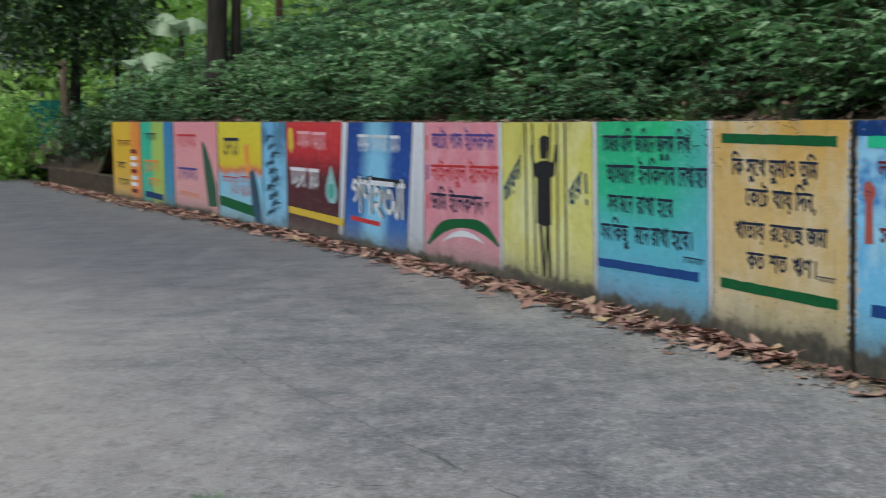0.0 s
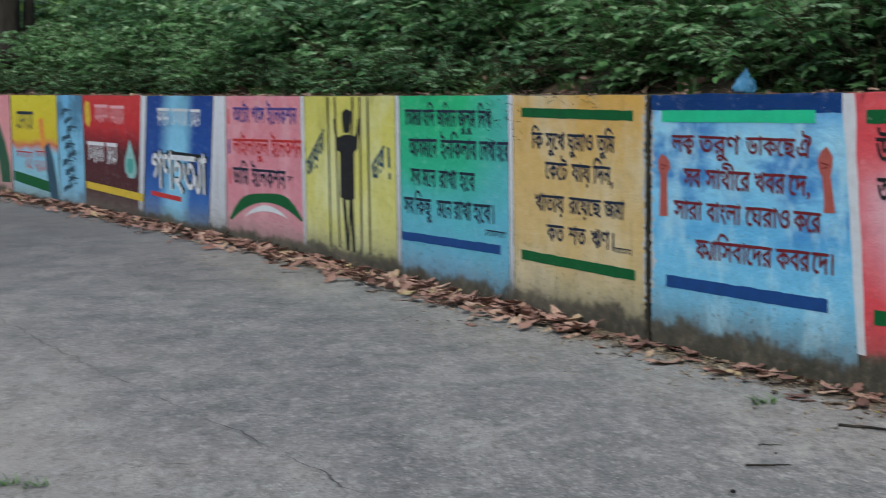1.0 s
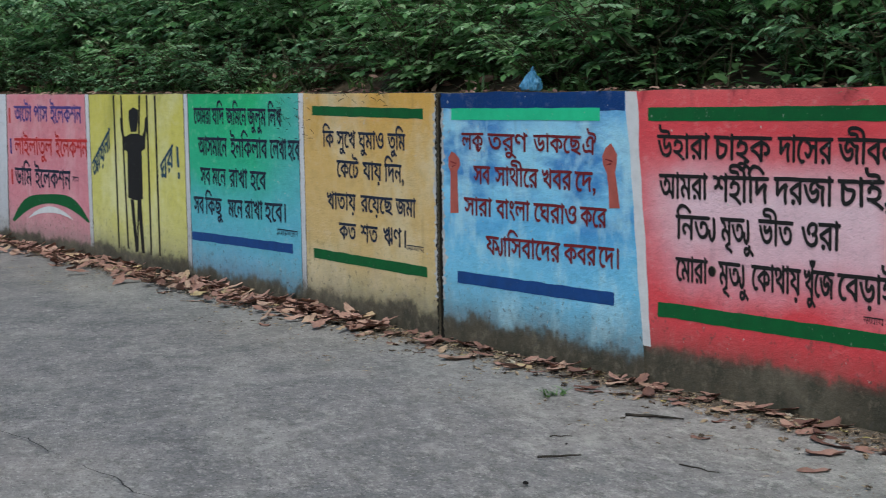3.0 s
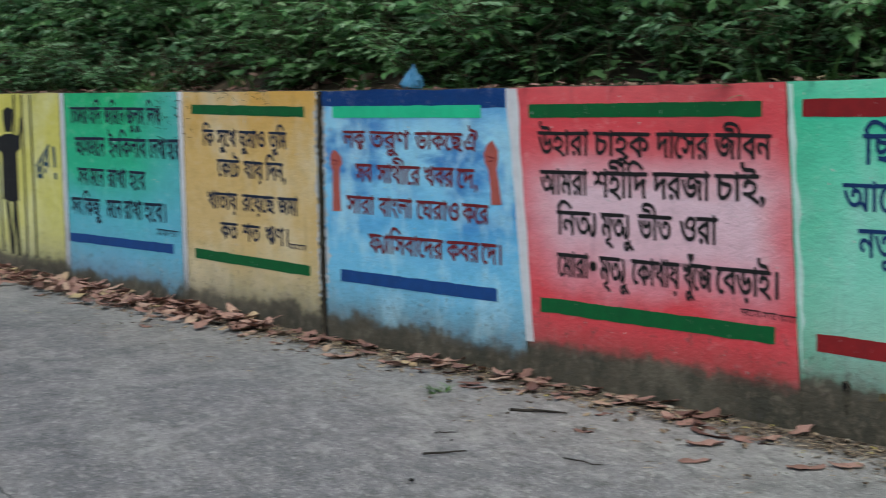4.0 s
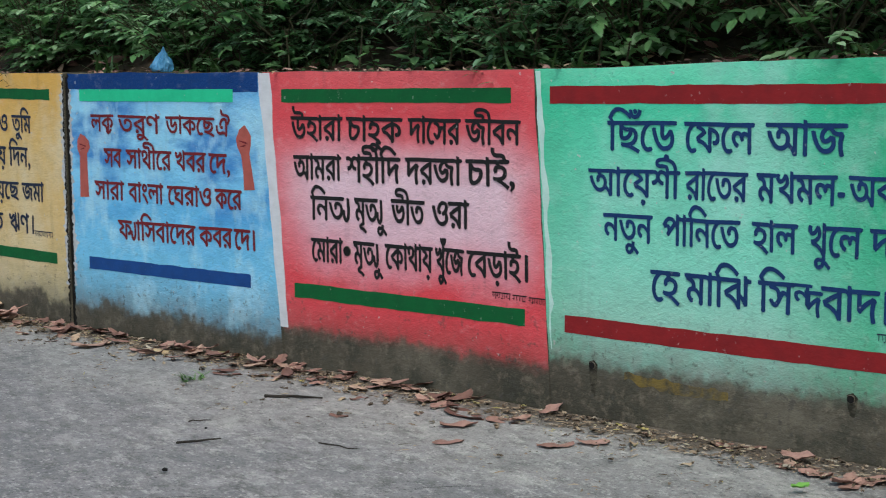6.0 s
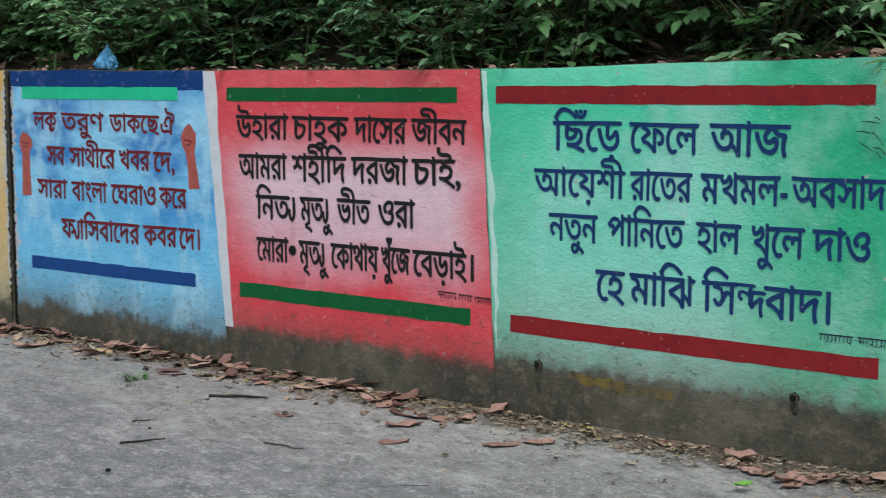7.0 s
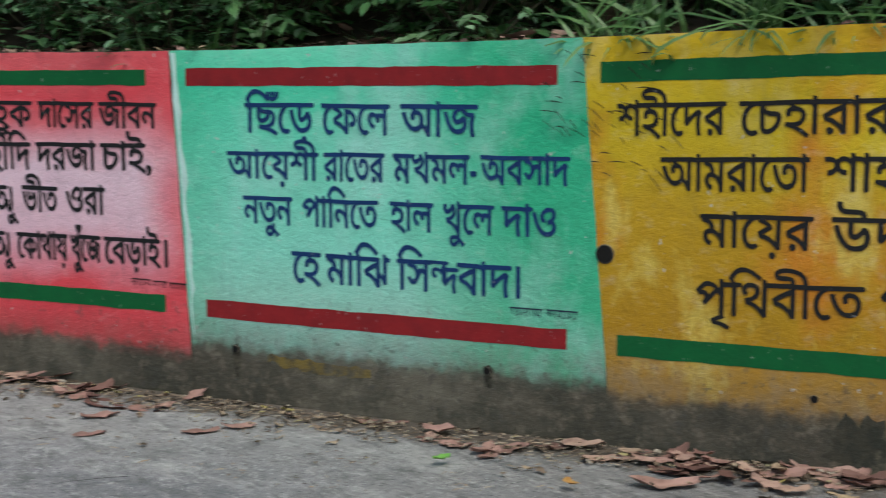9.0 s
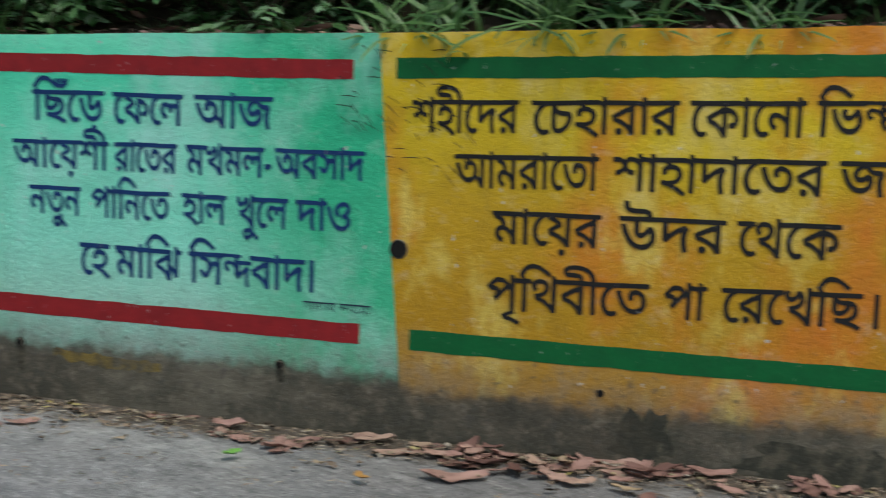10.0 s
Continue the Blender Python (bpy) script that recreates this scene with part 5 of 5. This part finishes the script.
tree(-3.50, 24.0, 1.6, 9.0, 0.165, (0.1, 0.2), BARK, "dark slender tree trunk rising from the shrubs", seed=2, crown_r=4.6, clumps=300)
tree(-3.28, 24.3, 1.6, 8.0, 0.09, (0.3, 0.0), BARK, "thin dark leaning tree beside a larger one", seed=3)
tree(-9.1, 38.0, 0.2, 7.0, 0.16, (0.0, 0.3), BARK, "dark tree at the bend of the road", seed=4, crown_r=3.2, clumps=480)
tree(-7.9, 37.0, 0.6, 9.0, 0.06, (0.3, 0.0), BARK, "thin dark sapling at the bend of the road", seed=5)
tree(-3.1, 29.6, 2.6, 9.0, 0.075, (0.2, 0.1), BARK_RED, "slender reddish tree trunk on the bank", seed=6, crown_r=4.2, clumps=260)
tree(0.55, 23.5, 4.1, 9.0, 0.13, (0.4, 0.0), BARK, "dark tree trunk high on the bank", seed=8)
tree(2.10, 23.0, 4.1, 8.0, 0.11, (-0.3, 0.0), BARK, "dark tree trunk high on the bank", seed=9)


def far_wood(name, n, spread, z_lo, z_hi, mat, label, size, seed):
    """Leafy distance: uneven clumps over a stretch of ground, too many to count."""
    rg = random.Random(seed)
    spots = []
    (x0, y0), (x1, y1), depth = spread
    for _ in range(n):
        s = rg.random()
        x, y = x0 + s * (x1 - x0) + rg.gauss(0, depth), y0 + s * (y1 - y0) + rg.gauss(0, depth)
        top = z_lo + (z_hi - z_lo) * (0.55 + 0.45 * noise.noise((x * 0.35, y * 0.35, seed)))
        q = Vector((x, y, z_lo + (top - z_lo) * rg.random()))
        for _ in range(16):
            spots.append((q + Vector((rg.gauss(0, 0.35), rg.gauss(0, 0.35), rg.gauss(0, 0.25))), rg.uniform(0, 6.28), rg.uniform(-0.3, 0.9), rg.uniform(-0.7, 0.7), rg.uniform(0.6, 1.4)))
    v, f = scatter_leaves(spots, rg, size, 0.42, 0.3)
    tagged(new(name, mesh_from(name, v, f, mat)), label, "woods", kind="stuff")


# sunny and gloomy stretches differ by leaf colour, not by the light reaching them
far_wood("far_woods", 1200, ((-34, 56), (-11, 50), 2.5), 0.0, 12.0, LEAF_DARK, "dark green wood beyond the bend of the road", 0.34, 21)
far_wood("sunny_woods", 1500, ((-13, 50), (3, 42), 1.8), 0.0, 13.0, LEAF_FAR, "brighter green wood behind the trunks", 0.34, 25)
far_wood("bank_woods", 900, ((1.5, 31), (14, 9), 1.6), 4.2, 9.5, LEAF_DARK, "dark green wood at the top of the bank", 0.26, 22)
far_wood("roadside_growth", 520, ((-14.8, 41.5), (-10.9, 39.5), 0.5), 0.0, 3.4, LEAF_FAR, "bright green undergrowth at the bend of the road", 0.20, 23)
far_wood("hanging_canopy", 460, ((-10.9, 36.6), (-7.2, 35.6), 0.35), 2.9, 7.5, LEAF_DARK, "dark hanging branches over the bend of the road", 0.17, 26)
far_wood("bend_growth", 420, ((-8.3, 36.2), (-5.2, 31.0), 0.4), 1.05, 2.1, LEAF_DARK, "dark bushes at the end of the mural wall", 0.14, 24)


def banana(x, y, z, h, label, turns):
    ob = tagged(new("banana_plant"), label, "plant")
    ob.matrix_basis = pose(x, y, z)
    v, f = tube([(0, 0, -0.4), (0, 0, h * 0.4), (0.05, 0, h)], [0.12, 0.10, 0.06], 10)
    part("stalk", mesh_from("stalk", v, f, STEM, True), ob)
    for yaw, pitch, L, roll in turns:
        v, f = [], []
        n = 12
        for i in range(n + 1):
            s = i / n
            a = pitch - 1.9 * s
            px = L * (s * math.cos(pitch) + 0.25 * s * s)
            pz = L * (s * math.sin(pitch) - 0.75 * s * s)
            w = 0.26 * L * math.sin(math.pi * min(1, s * 0.92 + 0.08)) ** 0.6
            v += [(px, -w, pz - 0.12 * w), (px, 0, pz), (px, w, pz - 0.12 * w)]
        for i in range(n):
            q = i * 3
            f += [(q, q + 3, q + 4, q + 1), (q + 1, q + 4, q + 5, q + 2)]
        m = np.array(Euler((roll, 0, yaw)).to_matrix())
        v = np.array(v) @ m.T + np.array([0, 0, h])
        part("leaf", mesh_from("leaf", v, f, BANANA, True), ob)
    return ob


banana(-6.98, 34.6, 1.0, 1.63, "banana plant with large pale green leaves", ((0.1, 0.85, 1.25, 1.0), (-1.3, 0.9, 1.0, 0.0)))
banana(-5.95, 35.2, 1.6, 1.9, "banana plant with torn pale leaves among trees", ((2.7, 1.15, 1.2, -1.0), (0.3, 1.1, 0.9, 1.0), (-1.6, 1.0, 1.0, 0.0)))

# teal sheet fence and a post at the bend of the road
fence = tagged(new("sheet_fence"), "teal corrugated sheet fence behind the roadside growth", "fence")
fence.matrix_basis = pose(-11.25, 44.5, 0, 0, 0, 8) @ Matrix.Diagonal((0.62, 1, 1, 1))
fv, ff = [], []
for i in range(41):
    for zz in (0.0, 2.1):
        fv.append((-1.3 + i * 0.065, 0.02 * (1 if i % 2 else -1), zz))
for i in range(40):
    ff.append((2 * i, 2 * i + 2, 2 * i + 3, 2 * i + 1))
part("sheet", mesh_from("sheet", fv, ff, TEAL), fence)
post = new("wooden_post", mesh_from("wooden_post", *tube([(0, 0, -0.2), (0.02, 0, 1.5), (0, 0, 3.1)], [0.13, 0.12, 0.11], 10), TIMBER, True))
post.matrix_basis = pose(-10.0, 40.6, 0)
tagged(post, "weathered brown wooden post beside the road", "post")


# ============ small things ============
def dry_leaf_mesh(rg, length, width, curl):
    """A crumpled dead leaf lying flat, its middle at the origin."""
    n = 7
    v, f = [], []
    bend, seed = rg.uniform(-0.35, 0.35), rg.uniform(0, 50)
    for i in range(n + 1):
        s = i / n
        w = width * math.sin(math.pi * min(1, s * 0.93 + 0.05)) ** 0.7 * (1 + 0.3 * rg.uniform(-1, 1))
        x, y = (s - 0.5) * length, bend * length * (s - 0.5) ** 2
        lift = curl * length * (2 * s - 1) ** 2 * 0.22
        for k in (-1, -0.45, 0, 0.45, 1):
            crumple = 0.010 * noise.noise((s * 4 + seed, k * 1.6, 0)) + curl * width * abs(k) * (0.7 + 0.6 * noise.noise((s * 3, seed, k)))
            v.append((x + 0.01 * noise.noise((s * 5, k * 3, seed)), y + k * w, max(0.0, lift + crumple + 0.004)))
    for i in range(n):
        for j in range(4):
            q = i * 5 + j
            f.append((q, q + 5, q + 6, q + 1))
    return v, f


rg = random.Random(31)
leaf_meshes = [mesh_from("dry_leaf", *dry_leaf_mesh(rg, L, w, c), DRY, True) for L, w, c in
               ((0.155, 0.036, 0.20), (0.15, 0.038, 0.34), (0.16, 0.040, 0.12), (0.14, 0.032, 0.42), (0.155, 0.034, 0.08), (0.15, 0.036, 0.26), (0.165, 0.030, 0.30))]


def fallen(x, y, z, rx, ry, rz, size, label, mesh=None):
    d = new("dry_leaf", mesh or rg.choice(leaf_meshes))
    d.matrix_basis = pose(x, y, z, rx, ry, rz) @ Matrix.Scale(size, 4)
    return tagged(d, label, "leaf", "dead leaves along the wall")


# the larger leaves that lie apart, each at its own spot: place and length
APART_FAR = ((2.09, 7.88, 0.11), (2.12, 7.54, 0.16), (2.36, 7.27, 0.15), (2.41, 7.08, 0.10), (2.50, 7.05, 0.08), (2.48, 6.55, 0.12), (2.69, 6.63, 0.14), (2.88, 6.18, 0.17),
             (2.77, 5.92, 0.07), (3.02, 6.10, 0.09), (2.98, 5.90, 0.12), (2.63, 7.02, 0.10), (2.29, 7.65, 0.10), (2.03, 8.37, 0.19), (2.14, 8.24, 0.13), (1.82, 8.46, 0.14))
APART_MID = ((3.02, 5.28, 0.19), (2.91, 5.13, 0.13), (3.12, 5.09, 0.15), (3.07, 4.67, 0.12), (3.21, 4.63, 0.12), (3.50, 4.63, 0.12), (3.65, 4.31, 0.17), (3.64, 4.00, 0.10),
             (3.63, 3.88, 0.11), (3.64, 3.71, 0.11), (2.75, 4.93, 0.10))
APART_NEAR = ((3.69, 4.17, 0.10), (3.64, 4.03, 0.08), (3.65, 3.93, 0.09), (3.70, 3.73, 0.18), (3.95, 3.89, 0.12), (3.87, 3.62, 0.14), (3.90, 3.39, 0.16), (3.93, 3.15, 0.13),
              (4.04, 3.09, 0.13), (3.80, 3.06, 0.18), (4.17, 3.00, 0.09), (4.14, 2.86, 0.19), (4.28, 2.77, 0.21), (4.23, 2.64, 0.17), (4.05, 3.37, 0.09))
for x, y, size in APART_FAR + APART_MID + APART_NEAR:
    # most lie across the line of sight
    fallen(x, y, 0.004, rg.uniform(-3, 3), rg.uniform(-3, 3), math.degrees(math.atan2(-x, y)) + rg.gauss(0, 28) + rg.choice((0, 180)), size / 0.130, "curled brown dead leaf lying on the road's edge")


for _ in range(300):
    u = rg.uniform(17.6, 27.9)
    thick = 1.0 if u < 22.4 else 0.9 if u < 23.9 else 0.14 if u < 25.7 else 0.35
    if rg.random() > thick:
        continue
    w = 0.04 + abs(rg.gauss(0, 0.10)) if rg.random() < 0.86 else 0.15 + abs(rg.gauss(0, 0.16))
    p = on_wall(u, (0.004 if w > 0.3 else 0.008 + 0.06 * (0.3 - w) + 0.012 * rg.random()), w)
    tip = 3 if w > 0.3 else 14
    fallen(*p, rg.uniform(-tip, tip), rg.uniform(-tip, tip), rg.uniform(0, 360), rg.uniform(0.45, 1.0), "curled brown dead leaf on the ground by the wall")
for _ in range(30):
    u, w = rg.choice((26.3, 26.6, 26.9, 27.1)) + rg.gauss(0, 0.18), 0.05 + abs(rg.gauss(0, 0.12))
    fallen(*on_wall(u, 0.016 + 0.07 * max(0, 0.3 - w) * rg.random(), w), rg.uniform(-9, 9), rg.uniform(-9, 9), rg.uniform(0, 360), rg.uniform(0.5, 1.0), "curled brown dead leaf heaped against the wall")
vs, fs = [], []
for _ in range(1900):
    u = rg.uniform(-9, 20.5)
    w = 0.03 + abs(rg.gauss(0, 0.16))
    v, f = dry_leaf_mesh(rg, rg.uniform(0.07, 0.18), rg.uniform(0.016, 0.034), rg.uniform(0.05, 0.35))
    m = pose(*on_wall(u, 0.03 + 0.05 * rg.random() * max(0.1, 1 - w * 3), w), rg.uniform(-25, 25), rg.uniform(-25, 25), rg.uniform(0, 360))
    o = len(vs)
    vs += [m @ Vector(q) for q in v]
    fs += [tuple(i + o for i in q) for q in f]
tagged(new("leaf_litter", mesh_from("leaf_litter", vs, fs, DRY, True)), "drift of brown dead leaves along the far wall", "dead leaves", kind="stuff")
# chaff, bits of stalk, broken leaf and grit on the verge
def chaff_mat():
    k = Nodes("straw_chaff")
    g = k.n("ShaderNodeNewGeometry")
    col = k.ramp(g.outputs["Random Per Island"], [(0.0, (0.05, 0.038, 0.026)), (0.35, (0.13, 0.095, 0.066)), (0.6, (0.24, 0.175, 0.12)), (0.8, (0.34, 0.26, 0.17)), (0.95, (0.34, 0.30, 0.24)), (1.0, (0.36, 0.30, 0.09))])
    return k.done(col, 0.9, 0.2)


CHAFF = chaff_mat()
vs, fs = [], []
for _ in range(11000):
    u = rg.uniform(15, 28.5)
    heap = 0.5 + 0.5 * noise.noise((u * 1.3, 4, 0))
    w = 0.015 + abs(rg.gauss(0, 0.10 + 0.16 * heap)) if rg.random() < 0.8 else rg.uniform(0.05, 0.9)
    if w > 0.25 and noise.noise((u * 3.0, w * 4.0, 2)) < 0.05:
        continue
    p = on_wall(u, 0.010 + 0.012 * max(0, 1 - w / 0.35), w)
    L = rg.uniform(0.003, 0.010) if rg.random() < 0.7 else rg.uniform(0.010, 0.034)
    b, a = min(L * 0.9, rg.uniform(0.001, 0.006)), rg.uniform(0, 6.28)
    c, q = Vector((math.cos(a), math.sin(a), rg.uniform(-0.1, 0.1))), Vector((-math.sin(a), math.cos(a), rg.uniform(-0.25, 0.25)))
    o = len(vs)
    vs += [p - c * L - q * b, p + c * L * 0.6 - q * b * rg.uniform(0.2, 1.2), p + c * L, p - c * L * 0.4 + q * b * rg.uniform(0.4, 1.4), p + Vector((0, 0, rg.uniform(0.001, 0.005)))]
    fs += [(o, o + 1, o + 4), (o + 1, o + 2, o + 4), (o + 2, o + 3, o + 4), (o + 3, o, o + 4)]
tagged(new("chaff", mesh_from("chaff", vs, fs, CHAFF)), "straw-coloured chaff and grit on the verge", "debris", kind="stuff")
vs, fs = [], []
for _ in range(620):
    u = rg.uniform(18.0, 28.2)
    w = 0.02 + abs(rg.gauss(0, 0.19))
    v, f = dry_leaf_mesh(rg, rg.uniform(0.015, 0.055), rg.uniform(0.004, 0.012), rg.uniform(0.05, 0.25))
    m = pose(*on_wall(u, 0.010 + 0.014 * max(0, 1 - w / 0.35), w), rg.uniform(-12, 12), rg.uniform(-12, 12), rg.uniform(0, 360))
    o = len(vs)
    vs += [m @ Vector(q) for q in v]
    fs += [tuple(i + o for i in q) for q in f]
tagged(new("leaf_crumbs", mesh_from("leaf_crumbs", vs, fs, CHAFF, True)), "broken straw-brown bits of dead leaf at the wall's foot", "dead leaves", kind="stuff")


def twig(a, b, r, label="thin dry twig lying on the road"):
    a, b = Vector((*a, 0.014)), Vector((*b, 0.014))
    pts = [a.lerp(b, s) + Vector((0.012 * rg.uniform(-1, 1), 0.012 * rg.uniform(-1, 1), 0.004 * rg.random())) for s in (0, 0.25, 0.5, 0.75, 1)]
    ob = new("twig", mesh_from("twig", *tube(pts, [r, r, r * 0.9, r * 0.8, r * 0.5], 6), BARK))
    tagged(ob, label, "twig", "twigs on the road")


twig((2.44, 6.01), (2.63, 5.84), 0.007)
twig((1.83, 5.42), (2.02, 5.40), 0.005)
twig((1.99, 5.72), (2.08, 5.70), 0.003)
twig((2.30, 5.14), (2.40, 4.99), 0.003)


def pebble(x, y, r):
    bm = bmesh.new()
    bmesh.ops.create_icosphere(bm, subdivisions=2, radius=r)
    for v in bm.verts:
        v.co *= 1 + 0.3 * noise.noise(v.co / r + Vector((x, y, 0)))
        v.co.z *= 0.6
    me = bpy.data.meshes.new("pebble")
    bm.to_mesh(me)
    bm.free()
    me.materials.append(HOLE_DARK)
    tagged(new("pebble", me), "small dark stone on the road", "stone").matrix_basis = pose(x, y, 0.016)


pebble(1.68, 5.07, 0.011)
pebble(2.02, 5.58, 0.006)

# fresh green and yellow leaves on the road
for x, y, c, lab in ((3.44, 3.75, (0.16, 0.34, 0.06), "fresh green leaf on the road"), (3.55, 3.25, (0.42, 0.22, 0.06), "ochre curled leaf on the road")):
    lf = new("fallen_leaf", mesh_from("fallen_leaf", *dry_leaf_mesh(rg, 0.07, 0.02, 0.4), plain_mat("fresh_leaf" if c[1] > c[0] else "ochre_leaf", c, 0.5), True))
    lf.matrix_basis = pose(x, y, 0.022, 0, 0, rg.uniform(0, 360))
    tagged(lf, lab, "leaf")

# weed on the verge and by the crack
for x, y, s in ((2.29, 6.51, 0.35), (-0.80, 5.62, 0.25), (-0.92, 5.66, 0.3)):
    w = new("weed", tufts[1])
    w.matrix_basis = pose(x, y, 0.01) @ Matrix.Diagonal((s * 1.8, s * 1.8, s, 1))
    tagged(w, "small green weed growing on the road", "weed")


def crack(points, width, label):
    """A broken, wandering crack in the asphalt."""
    vs, fs = [], []
    for (ax, ay), (bx, by) in zip(points, points[1:]):
        n = max(2, int(math.hypot(bx - ax, by - ay) / 0.05))
        for i in range(n):
            s = i / n
            x, y = ax + s * (bx - ax), ay + s * (by - ay)
            j = 0.035 * noise.noise((x * 4, y * 4, 2)) + 0.02 * noise.noise((x * 14, y * 14, 6))
            w = width * max(0.1, 0.6 + 1.1 * noise.noise((x * 3, y * 3, 9)))
            vs += [(x + j - w, y + j, 0.019), (x + j + w, y + j + w * 0.4, 0.019)]
    fs = [(2 * i, 2 * i + 1, 2 * i + 3, 2 * i + 2) for i in range(len(vs) // 2 - 1)]
    tagged(new("road_crack", mesh_from("road_crack", vs, fs, CRACK)), label, "crack", kind="structure")


crack([(-1.64, 10.04), (-0.9, 8.2), (-0.3, 6.9), (0.17, 5.78), (0.5, 5.0)], 0.0035, "long crack in the asphalt")
crack([(-1.5, 5.62), (-0.93, 5.69), (-0.42, 5.81), (-0.2, 5.80)], 0.012, "short wide crack in the asphalt")
crack([(1.2, 4.9), (1.9, 4.55), (2.6, 4.3)], 0.004, "fine crack in the asphalt")


def plastic_bag(u):
    """A crumpled knotted bag standing on the wall's top."""
    bm = bmesh.new()
    bmesh.ops.create_icosphere(bm, subdivisions=4, radius=1.0)
    for v in bm.verts:
        n = noise.noise(v.co * 2.2) * 0.30 + noise.noise(v.co * 5.5) * 0.18
        taper = 1.0 if v.co.z < 0.1 else max(0.16, 1.0 - 0.95 * v.co.z)
        if v.co.z > 0.8:
            taper = 0.30
        v.co = Vector((v.co.x * taper * (1 + n) * 0.058, v.co.y * taper * (1 + n) * 0.052, max(-0.5, v.co.z) * 0.085 * (1 + 0.3 * n)))
    me = bpy.data.meshes.new("plastic_bag")
    bm.to_mesh(me)
    bm.free()
    me.materials.append(BAG)
    ob = tagged(new("plastic_bag", me), "crumpled light blue plastic bag on the wall top", "bag")
    ob.matrix_basis = pose(*on_wall(u, top_z(u) + 0.042, -0.10), 0, 6, 30)


plastic_bag(21.665)
# large dead leaves caught on the top of the wall
for u, o, s in ((24.95, -0.16, 0.7), (25.55, -0.17, 1.0), (25.72, -0.18, 0.8), (27.35, -0.14, 1.2), (24.30, -0.15, 0.6)):
    d = new("dry_leaf", leaf_meshes[1])
    d.matrix_basis = pose(*on_wall(u, top_z(u) + 0.006, o), 8, 5, rg.uniform(0, 360)) @ Matrix.Scale(s, 4)
    tagged(d, "large brown dead leaf lying on the wall top", "leaf", "dead leaves along the wall")
